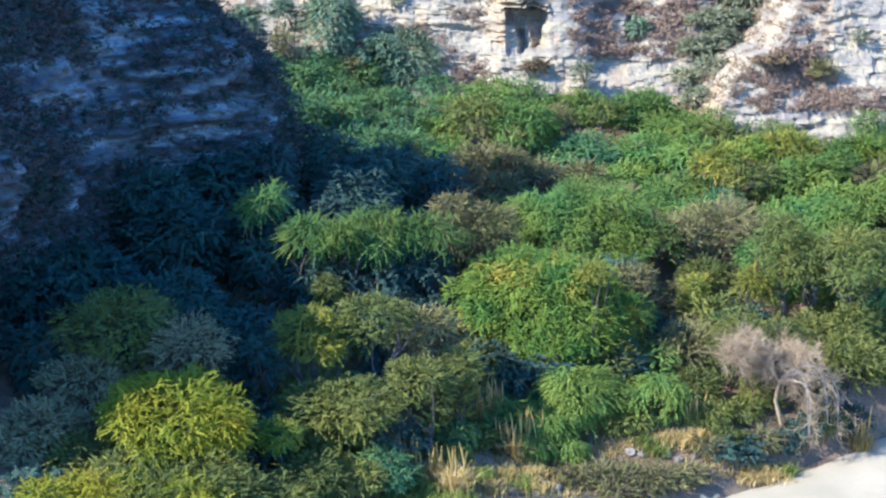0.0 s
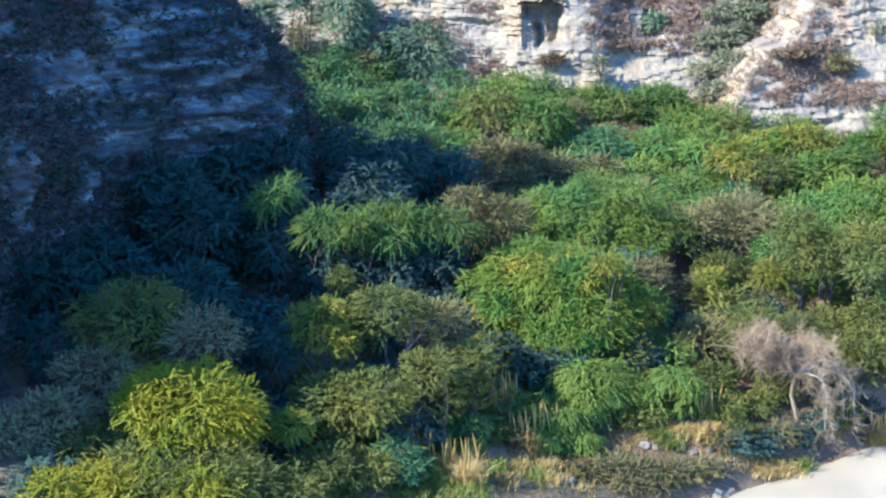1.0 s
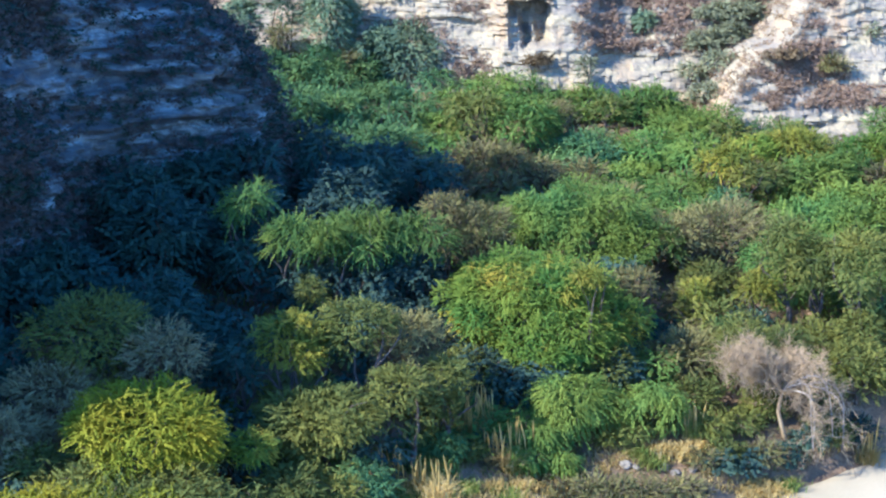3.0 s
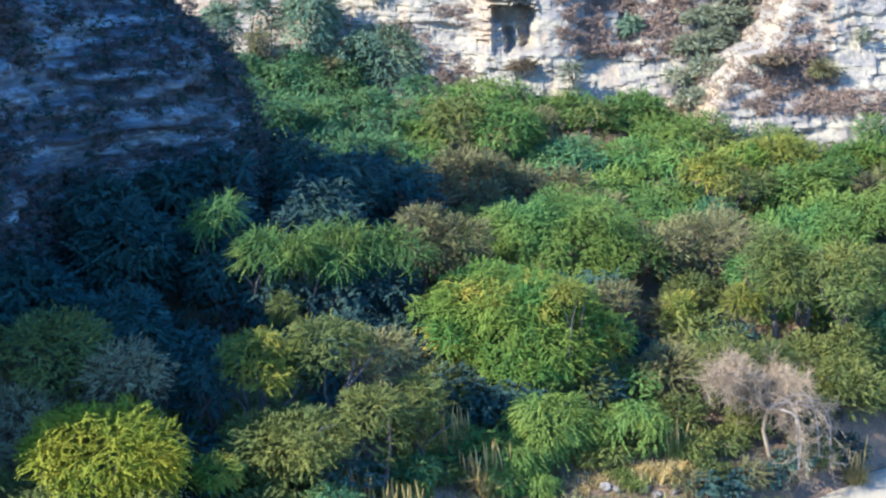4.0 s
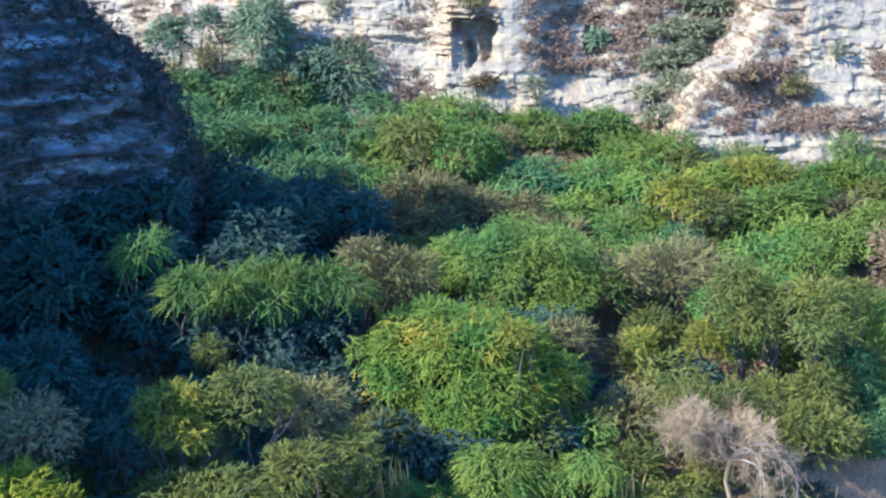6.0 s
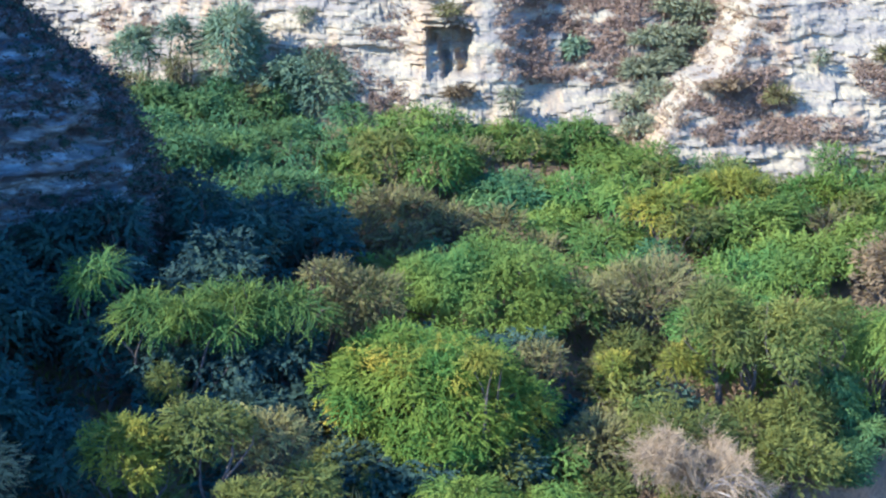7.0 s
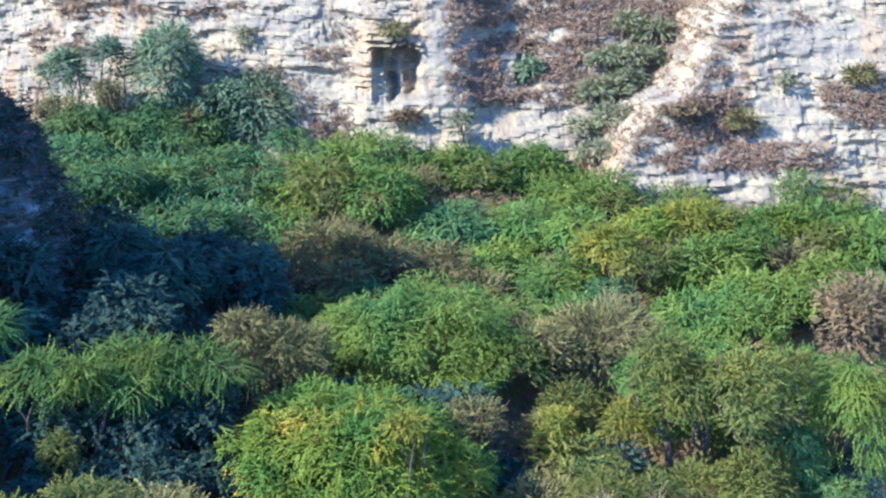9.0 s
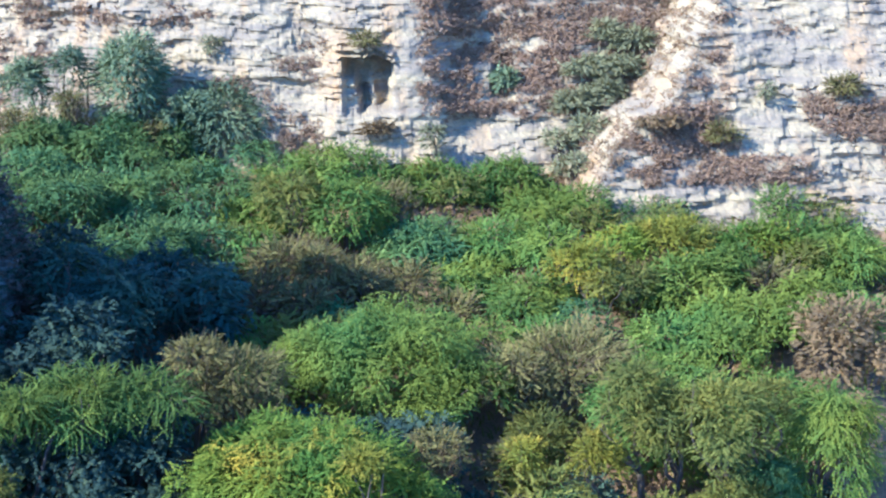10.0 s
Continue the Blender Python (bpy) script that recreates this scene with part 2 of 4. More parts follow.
def buttress_edge(z):
    """Where the buttress begins, up its sloping edge."""
    return np.interp(z, [5, 7.1, 8.3, 9.5, 10.3, 11.4, 13.0, 15.2, 20], [16.0, 16.9, 17.5, 18.4, 19.9, 21.2, 22.2, 23.2, 25.6])


def cliff_y(x, z):
    """Where the far wall and the buttress stand, looking along +y."""
    back = 86.1 + 0.50 * (z - 8) + np.clip(-x, 0, 60) * 0.33
    back = back + 0.5 * fbm(x * 0.13, z * 0.1, 3, 21) - 0.9 * smooth(2.5, 4.5, x) * smooth(11.2, 8.9, x)
    bay = smooth(9.0, 13.0, x)
    back = back + 0.8 * bay * smooth(6, 12, z) + 0.18 * (z - 9) * bay
    edge = buttress_edge(z) + 0.4 * fbm(z * 0.6, x * 0, 3, 31) + 0.35 * (hash01(np.floor(z / 0.55 + 0.4 * vnoise(x, z * 0.3, 35)), np.floor(z * 0), seed=34) - 0.5)
    butt = 80.2 + 0.60 * (z - 7) + 0.6 * fbm(x * 0.15, z * 0.13, 3, 33) + np.clip(x - 34, 0, 60) * 0.1
    w = smooth(-0.35, 0.7, x - edge)
    y = back * (1 - w) + butt * w
    pillar = smooth(6.9, 7.5, x) * smooth(9.9, 8.2, x + 0.5 * fbm(z * 0.8, x * 0.4, 3, 44)) * smooth(8.0, 9.8, z) * smooth(14.0, 13.0, z)
    rough = strata(x, z, 51) * (1 - 0.3 * bay * (1 - w)) * (1 - 0.6 * pillar) * 0.62 + 0.35 * pillar
    row = np.floor((z + 0.5 * fbm(x * 0.16, z * 0.5, 3, 63) + 0.10 * fbm(x * 1.1, z * 1.3, 2, 62)) / 0.24)
    sheet = smooth(0.30, 0.55, hash01(np.floor(x / 1.3 + 5 * hash01(row, row, seed=64) + 0.25 * vnoise(x * 2, z, 66)), row, seed=65))
    y = y - rough - 0.17 * sheet * (1 - 0.6 * pillar) * smooth(-0.5, 0.4, fbm(x * 0.35, z * 0.8, 3, 67)) + 0.10 * fbm(x * 2.1, z * 3.0, 3, 61)
    nx, nz = x + 0.22 * fbm(z * 0.9, x * 0.5, 3, 3), z + 0.18 * fbm(x * 1.1, z * 0.4, 3, 4)
    # the niche: a slab roof, a rounded block standing in its near half, a dark cleft behind
    hole = smooth(4.55, 4.85, nx) * smooth(7.15, 6.95, nx - 0.12 * (z - 11)) * smooth(9.5, 9.8, nz) * smooth(12.3, 12.15, nz)
    block = smooth(5.75, 5.35, nx + 0.10 * (z - 10)) * smooth(11.75, 11.2, nz)
    wedge = smooth(0.42, 0.1, np.abs(nx - 6.2 - 0.10 * (z - 10.5))) * smooth(11.7, 10.4, nz)
    y = y + hole * (1.9 - 1.35 * block - 0.7 * wedge + 0.15 * fbm(x * 2.0, z * 1.5, 2, 6))
    lip = smooth(4.0, 4.6, nx) * smooth(7.6, 7.1, nx) * smooth(12.1, 12.2, nz) * smooth(13.1, 12.7, nz)
    y = y - lip * (0.45 + 0.22 * np.sign(np.sin(nz * 17)) + 0.15 * vnoise(x * 1.3, z * 5, 8))
    # a long undercut band and an upright cleft in the bay beside it
    under = smooth(9.7, 10.6, nx) * smooth(16.4, 15.6, nx) * smooth(7.5, 7.9, nz) * smooth(9.25, 9.1, nz)
    cleft = smooth(12.4, 12.8, nx) * smooth(13.9, 13.4, nx) * smooth(10.0, 10.4, nz) * smooth(12.6, 12.0, nz)
    return y + 0.28 * under + 0.9 * cleft


cx = axis(-22, 42, 0.13, 240)
cz = np.r_[np.arange(4.0, 20.0, 0.11), np.arange(20.0, 34, 0.5)]
CX, CZ = np.meshgrid(cx, cz)
CY = cliff_y(CX, CZ)
for _ in range(14):
    CX = np.concatenate([CX, CX[-1:]])
    CZ = np.concatenate([CZ, CZ[-1:] + 0.6 + 0.3 * vnoise(CX[-1:] * 0.2, CY[-1:] * 0.1, 7)])
    CY = np.concatenate([CY, CY[-1:] + 6.0])
cliff = new("cliff", mesh_of("cliff", np.stack([CX, CY, CZ], -1).reshape(-1, 3), grid_faces(*CX.shape)[:, ::-1], LIMESTONE))
tagged(cliff, "tall sunlit cliff of pale bedded limestone with a dark niche", "cliff", kind="structure")

# the headland on the shaded side: its foot in plan, walked from behind the nose towards the near end
# its near end is unseen, placed to throw shade on the front shrubs
FOOT = np.array([(-60, 92), (-30, 80), (-17, 73), (-9.5, 69.5), (-7.9, 66.5), (-8.7, 63.5), (-12.0, 60.5), (-14.2, 57.0), (-17.0, 53.0), (-19.0, 48.5), (-18.0, 43), (-17.0, 38.9), (-21.0, 37.3), (-36, 39), (-60, 44)], float)
seg = np.r_[0, np.cumsum(np.hypot(*np.diff(FOOT, axis=0).T))]
bs = np.arange(0, seg[-1], 0.24)
fx, fy = np.interp(bs, seg, FOOT[:, 0]), np.interp(bs, seg, FOOT[:, 1])
kern = np.exp(-np.linspace(-2, 2, 25) ** 2)
fx, fy = (np.convolve(np.pad(v, 12, "edge"), kern / kern.sum(), "valid") for v in (fx, fy))
tx, ty = np.gradient(fx), np.gradient(fy)
inx, iny = ty / np.hypot(tx, ty), -tx / np.hypot(tx, ty)
inx, iny = 0.75 * inx - 0.25, 0.75 * iny
bz = np.r_[np.arange(1.0, 17.0, 0.13), np.arange(17.0, 26, 0.4)]
BS, BZ = np.meshgrid(bs, bz)
inset = 0.11 * (BZ - 7) + (0.015 + 0.075 * np.exp(-((BS - np.interp(4, np.arange(15), seg)) / 6) ** 2)) * np.clip(BZ - 9, 0, 8) ** 2 + 1.5 * fbm(BS * 0.10, BZ * 0.09, 4, 71) - 1.0 * strata(BS, BZ, 75, 0.62)
inset = inset + 0.2 * fbm(BS * 1.4, BZ * 1.9, 3, 78)
# bare ledges between the growth: place along the foot, height, half length, half height
LEDGES = [(72.2, 13.0, 2.9, 1.2), (70.0, 10.0, 2.7, 1.0), (64.6, 11.9, 1.5, 0.5), (63.8, 10.3, 1.6, 0.5), (61.4, 8.5, 0.6, 0.9), (77.6, 9.5, 1.0, 1.9), (73.4, 8.5, 0.9, 0.9), (72.0, 5.8, 1.1, 0.5), (67.0, 12.6, 0.8, 0.3), (66.0, 14.6, 0.5, 0.2)]
bare = np.zeros_like(BS)
for u0, z0, du, dz in LEDGES:
    bare = np.maximum(bare, np.exp(-(((BS - u0 + 0.5 * fbm(BS * 0.7, BZ * 0.9, 2, 82)) / du) ** 2 + ((BZ - z0 + 0.35 * fbm(BS * 0.5, BZ * 0.3, 3, 81)) / dz) ** 2) ** 2))
inset = inset - 0.45 * bare
BX, BY = fx + inx * inset, fy + iny * inset
# crest heights out of view are set by where its shade should fall
crest = np.interp(bs, seg, [7, 7, 8, 12.6, 16.2, 18.0, 23, 21, 17.5, 15.5, 18.5, 18.0, 16.5, 15, 14]) + 0.7 * fbm(bs * 0.2, bs * 0, 3, 79)
BZ = np.where(BZ > crest, crest + (BZ - crest) * 0.12, BZ)
for _ in range(10):
    BX = np.concatenate([BX, BX[-1:] - 2.2])
    BY = np.concatenate([BY, BY[-1:] - 0.4 + 0 * iny])
    BZ = np.concatenate([BZ, 15 + (BZ[-1:] - 15) * 0.9])
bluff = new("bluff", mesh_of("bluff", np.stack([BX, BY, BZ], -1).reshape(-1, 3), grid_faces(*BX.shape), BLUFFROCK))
tagged(bluff, "shaded headland of grey bedded limestone above the trees", "cliff", kind="structure")


# ---- plants ----
def unit(v):
    return v / np.maximum(np.linalg.norm(v, axis=-1, keepdims=True), 1e-9)


def leaves_on(rng, start, way, length, droop, count, leaf, width, spread=0.9, face=None):
    """Loose leaf blades in two rows along arching shoots: verts and triangles."""
    n = len(start)
    s = (np.arange(count) + 0.6) / count
    s = s[None, :] + rng.uniform(-0.3, 0.3, (n, count)) / count
    at = start[:, None] + way[:, None] * (length[:, None] * s)[..., None]
    at[..., 2] -= (droop * length)[:, None] * s ** 2
    tan = way[:, None] + np.zeros_like(at)
    tan[..., 2] -= 2 * droop[:, None] * s
    tan = unit(tan)
    side = unit(np.cross(tan, np.array([0, 0, 1.0])) + 0.25 * rng.normal(size=at.shape))
    sign = np.where(np.arange(count) % 2, 1.0, -1.0)[None, :, None]
    d = unit(0.55 * tan + spread * sign * side + rng.normal(size=at.shape) * 0.28 + np.array([0, 0, -0.22]))
    size = leaf * rng.uniform(0.6, 1.3, (n, count, 1)) * (1.1 - 0.5 * s[..., None])
    across = unit(np.cross(d, rng.normal(size=at.shape) * 0.55 + (np.array([0.0, 0.0, 1.0]) if face is None else face[:, None]))) * size * width
    v = np.stack([at + across + d * size * 0.1, at - across + d * size * 0.1, at + d * size], 2).reshape(-1, 3)
    return v, np.arange(len(v)).reshape(-1, 3)


def fronds(rng, start, way, length, droop, segs, leaf, face):
    """Feathered fronds: an arching midrib with a pointed leaflet on either side of each segment, joined along the midrib."""
    n = len(start)
    s = np.linspace(0, 1, segs + 1)[None, :, None]
    ln, dr = length[:, None, None], droop[:, None, None]
    rib = start[:, None] + way[:, None] * ln * s
    rib[..., 2:] -= dr * ln * s ** 2
    rib = rib + np.sin(np.pi * s) * rng.normal(size=(n, 1, 3)) * 0.06 * ln
    tan = way[:, None] + np.zeros_like(rib)
    tan[..., 2:] -= 2 * dr * s
    tan = unit(tan)
    side = unit(np.cross(tan, face[:, None]))
    shape = (0.55 + 0.9 * s * (1.25 - s)) * (1 - 0.45 * s ** 4)
    mid, dm, sm = 0.4 * rib[:, :-1] + 0.6 * rib[:, 1:], tan[:, 1:], side[:, 1:]
    size = leaf * shape[:, 1:] * rng.uniform(0.75, 1.25, (n, segs, 1))
    sag = np.array([0, 0, -0.14])
    left = mid + (sm + 0.62 * dm + sag + 0.12 * rng.normal(size=mid.shape)) * size
    right = mid + (-sm + 0.62 * dm + sag + 0.12 * rng.normal(size=mid.shape)) * size
    v = np.concatenate([rib, left, right], 1)
    step = v.shape[1]
    i = np.arange(n)[:, None] * step + np.arange(segs)[None, :]
    f = np.concatenate([np.stack([i, i + 1, i + segs + 1], -1), np.stack([i + 1, i, i + 2 * segs + 1], -1)], 1)
    return v.reshape(-1, 3), f.reshape(-1, 3)


def tubes(paths, radii, sides=5):
    """Tapered tubes. paths (n, k, 3), radii (n, k)."""
    n, k, _ = paths.shape
    tan = unit(np.gradient(paths, axis=1))
    a = unit(np.cross(tan, np.array([0.31, 0.95, 0.11])))
    b = np.cross(tan, a)
    ang = np.arange(sides) * 2 * np.pi / sides
    ring = a[:, :, None] * np.cos(ang)[:, None] + b[:, :, None] * np.sin(ang)[:, None]
    v = (paths[:, :, None] + ring * radii[:, :, None, None]).reshape(-1, 3)
    i = np.arange(n * k * sides).reshape(n, k, sides)
    j = np.roll(i, -1, 2)
    return v, np.stack([i[:, :-1], j[:, :-1], j[:, 1:], i[:, 1:]], -1).reshape(-1, 4)


def wander(rng, a, b, k=7, bend=0.12):
    """A crooked path from a to b."""
    a, b = np.array(a, float), np.array(b, float)
    s = np.linspace(0, 1, k)[:, None]
    size = np.linalg.norm(b - a)
    p = a + (b - a) * s
    for f in (1, 2, 3):
        p = p + np.sin(np.pi * f * s) * rng.normal(size=3) * bend * size / f ** 1.3
    return p


# least and greatest size of a clump, fronds on a square metre, frond length, droop, lift off the crown, bulge of the clumps, segments, leaflet length
HABIT = {
    "green": (0.42, 0.70, 84, 0.40, 0.16, 0.14, 0.35, 4, 0.060),
    "lime": (0.42, 0.75, 86, 0.40, 0.14, 0.14, 0.35, 4, 0.060),
    "dusk": (0.42, 0.70, 84, 0.40, 0.18, 0.16, 0.35, 4, 0.060),
    "mid": (0.45, 0.70, 34, 0.75, 0.28, 0.45, 0.50, 8, 0.050),
    "yellow": (0.42, 0.75, 74, 0.48, 0.10, 0.12, 0.50, 5, 0.062),
    "gold": (0.35, 0.58, 80, 0.32, 0.08, 0.30, 0.65, 4, 0.062),
    "olive": (0.35, 0.60, 70, 0.30, 0.08, 0.28, 0.70, 4, 0.062),
    "dusty": (0.35, 0.60, 70, 0.32, 0.08, 0.32, 0.70, 4, 0.068),
    "brown": (0.35, 0.55, 40, 0.38, 0.05, 0.55, 0.55, 4, 0.065),
    "rust": (0.32, 0.50, 60, 0.30, 0.05, 0.40, 0.70, 4, 0.090),
    "teal": (0.38, 0.60, 70, 0.36, 0.10, 0.32, 0.60, 4, 0.070),
    "dark": (0.45, 0.70, 25, 0.52, 0.20, 0.25, 0.50, 4, 0.125),
    "grey": (0.32, 0.50, 52, 0.30, 0.06, 0.36, 0.60, 4, 0.062),
    "weep": (0.42, 0.65, 76, 0.50, 0.34, 0.30, 0.40, 5, 0.055),
}
TWIGGY = ("brown", "grey")
LEVEL = ("green", "lime", "dusk", "mid", "yellow", "gold")


def domes(rng, r, q, deep):
    """A crown's swellings: offset, size against the whole, height against its rise."""
    out = [(0.0, 0.0, 0.0, 0.82 if r > 1.1 else 1.0)]
    if r > 1.1:
        turn = rng.uniform(0, 6.28)
        for k in range(3 if r < 2.4 else 5):
            a = turn + k * 6.28 / (3 if r < 2.4 else 5) + rng.normal() * 0.3
            off = (rng.uniform(0.42, 0.74) if r < 2.4 else rng.uniform(0.34, 0.50)) * r
            out.append((math.cos(a) * off, math.sin(a) * off * deep, rng.uniform(-0.5, 0.10) * q * r, rng.uniform(0.38, 0.58)))
    return out


def crown(rng, kind, r, q, zc, low, thin, deep, coarse):
    """Fronds laid over a crown of several swellings of radius r about the height zc, q its rise over the radius, with a skirt down to low. Verts, faces, clumps and frond tips."""
    least, most, many, reach, droop, lift, bulge, segs, leaf = HABIT[kind]
    pad = float(np.clip(0.30 * r, least, most))
    sites, normals = [], []
    parts = domes(rng, r, q, deep)
    for ox, oy, oz, size in parts:
        rr = r * size
        n = int(np.clip(2 * np.pi * rr * rr * (0.55 + 0.7 * q) / (1.1 * pad * pad) * (1.7 if kind == "teal" else 1.0), 8, 150))
        k = np.arange(n) + 0.5
        dz = 1 - 1.5 * k / n
        az = rng.uniform(0, 6.28) + k * 2.39996 + rng.normal(size=n) * 0.3
        flat = np.sqrt(np.clip(1 - dz ** 2, 0.02, 1))
        d = np.stack([np.cos(az) * flat, np.sin(az) * flat, dz], -1)
        turn = rng.uniform(0, 6.28, 2)
        lump = 1 + 0.09 * np.sin(3 * az + 2 * dz + turn[0]) * flat + 0.07 * np.sin(5 * az + 4 * dz + turn[1])
        lump = np.where(rng.random(n) < 0.20, rng.uniform(1.03, 1.18, n), rng.uniform(0.78, 1.03, n)) * lump
        rise = np.where(dz > 0, q * rr, max(zc + oz - low, 0.15) * 1.7)
        span = np.stack([np.full(n, rr), np.full(n, rr * deep), rise], -1)
        at = d * span * (lump - 0.2 * pad / r)[:, None] + np.array([ox, oy, oz])
        free = np.ones(n, bool)
        for px, py, pz, ps in parts:
            if (px, py) != (ox, oy):
                e = (at - np.array([px, py, pz])) / np.array([ps * r, ps * r * deep, ps * r * q])
                e[:, 2] = np.where(e[:, 2] < 0, e[:, 2] * 0.3, e[:, 2])
                free &= np.linalg.norm(e, axis=1) > 0.86
        sites.append(at[free])
        normals.append(unit(d / (span / r))[free])
    site, normal = np.concatenate(sites), np.concatenate(normals)
    n = len(site)
    e1 = unit(np.cross(normal, rng.normal(size=site.shape)))
    e2 = np.cross(normal, e1)
    fall = unit(np.array([0, 0, -1.0]) + normal * normal[:, 2:] + 1e-6)
    m = max(int(many * thin * 1.5 * pad * pad / coarse ** 2), 5)
    a = rng.uniform(0, 6.28, (n, m))
    plane = e1[:, None] * np.cos(a)[..., None] + e2[:, None] * np.sin(a)[..., None]
    far = pad * 1.05 * np.sqrt(rng.random((n, m, 1)))
    deepness = (0.34 * rng.random((n, m, 1)) ** 1.6 - 0.05) * min(r, 2.2)
    start = site[:, None] + plane * far - normal[:, None] * (far ** 2 * bulge / pad + deepness)
    way = unit(0.55 * plane * far / pad + (0.45 if kind == "weep" else 0.12) * fall[:, None] + 0.35 * normal[:, None] * np.array([1, 1, 0]) + (lift * rng.uniform(0.2, 1.8, (n, m, 1))) * normal[:, None] + 0.34 * rng.normal(size=plane.shape) * np.array([1, 1, 0.45]))
    ln = coarse * reach * rng.uniform(0.6, 1.3, (n, m)) * np.where(rng.random((n, m)) < 0.12, rng.uniform(1.3, 2.1, (n, m)), 1.0) * min(1.0, 0.55 + 0.3 * r)
    start = start + np.array([0, 0, zc]) - way * ln[..., None] * 0.35
    face = unit((0.5 if kind in LEVEL else 0.75) * normal[:, None] + 0.8 * bulge * plane * far / pad + np.array([0, 0, 0.7 if kind in LEVEL else 0.35]) + 0.15 * rng.normal(size=plane.shape))
    flatten = lambda p: p.reshape(-1, 3)
    v, f = fronds(rng, flatten(start), flatten(way), ln.ravel(), droop * rng.uniform(0.5, 1.5, n * m), segs, leaf * coarse, flatten(face))
    v[:, 2] = np.maximum(v[:, 2], 0.03 + 0.1 * rng.random(len(v)))
    return v, f, site + np.array([0, 0, zc]), flatten(start) + flatten(way) * ln.reshape(-1, 1)


def plant(name, kind, x, y, top, r, q, seed, label, category="tree", deep=0.9, thin=1.0, group="thicket on the slope", base=None):
    """A tree or shrub on the slope: crooked trunk and limbs under a lumpy crown of feathered sprays."""
    rng = np.random.default_rng(seed)
    z0 = float(ground_z(x, y)) if base is None else base
    h = max(top - z0, 0.7)
    root = new(name)
    root.location = (x, y, z0)
    tagged(root, label, category, group)
    zc = max(h - q * r, 0.3 * h)
    r = r * 1.07
    low = 0.12 if kind in ("teal", "weep", "dark") or h < 2.4 else max(zc - (0.45 if kind in LEVEL else 1.0) * r, 0.12)
    v, f, site, ends = crown(rng, kind, r, (h - zc) / r, zc, low, thin, deep, 1.42 if y > 66 else 1.25 if name == "bush" else 1.0)
    child("crown", mesh_of("crown", v, f, LEAF[kind]), root)
    girth = 0.03 + 0.016 * h
    fork = (rng.normal() * 0.12 * r, rng.normal() * 0.12 * r, 0.3 * zc)
    v, f = tubes(wander(rng, (0, 0, -0.2), fork, 6, 0.08)[None], np.linspace(girth * 1.3, girth, 6)[None], 7)
    child("trunk", mesh_of("trunk", v, f, BARK, True), root)
    for c in site[rng.permutation(len(site))[: 5 if r > 1.7 else 3]]:
        v, f = tubes(wander(rng, fork, c, 7, 0.09)[None], np.linspace(girth * 0.75, 0.012, 7)[None], 5)
        child("limb", mesh_of("limb", v, f, BARK, True), root)
    if kind in TWIGGY:
        pick = rng.permutation(len(ends))[: int(min(len(ends), 50 + 35 * r * r))]
        k = np.linspace(0, 1, 4)[None, :, None]
        b = ends[pick] + rng.normal(size=(len(pick), 3)) * 0.06
        a = b * np.array([0.45, 0.45, 0.55]) + np.array([0, 0, 0.12 * h])
        path = a[:, None] + (b - a)[:, None] * k * 1.04 + np.sin(np.pi * k) * rng.normal(size=(len(pick), 1, 3)) * 0.10
        v, f = tubes(path, np.tile(np.linspace(0.018, 0.006, 4), (len(pick), 1)), 3)
        tagged(child("brushwood", mesh_of("brushwood", v, f, DRYTWIG), root, "dry grey brown twigs"), kind="stuff")
    return root


KINDS = {
    "mid": ("wispy_tree", "thin green tree with long arching fronds before dark shade"),
    "lime": ("feathery_tree", "broad yellow-green feathery tree with golden upper twigs"),
    "green": ("feathery_tree", "bright green feathery tree with drooping shoots on the slope"),
    "dusk": ("feathery_tree", "blue-green feathery tree with a dense rounded crown"),
    "yellow": ("yellow_tree", "sunlit yellow-green feathery tree with layered twigs"),
    "gold": ("golden_shrub", "yellow and olive small-leaved shrub with golden tips"),
    "olive": ("olive_shrub", "olive-green small-leaved shrub among the thicket"),
    "brown": ("dry_shrub", "half-dry brown twiggy shrub among green trees"),
    "rust": ("rusty_shrub", "dense rust-brown leafed shrub among green trees"),
    "teal": ("grey_green_tree", "dusty grey-green tree with a dense uneven crown"),
    "dark": ("dark_tree", "dark blue-green leafy tree near the shaded rock, leaves darkened for shade"),
    "grey": ("grey_shrub", "silver-grey rounded shrub with fine bare twigs"),
    "weep": ("weeping_shrub", "fresh green shrub with fine hanging shoots"),
}
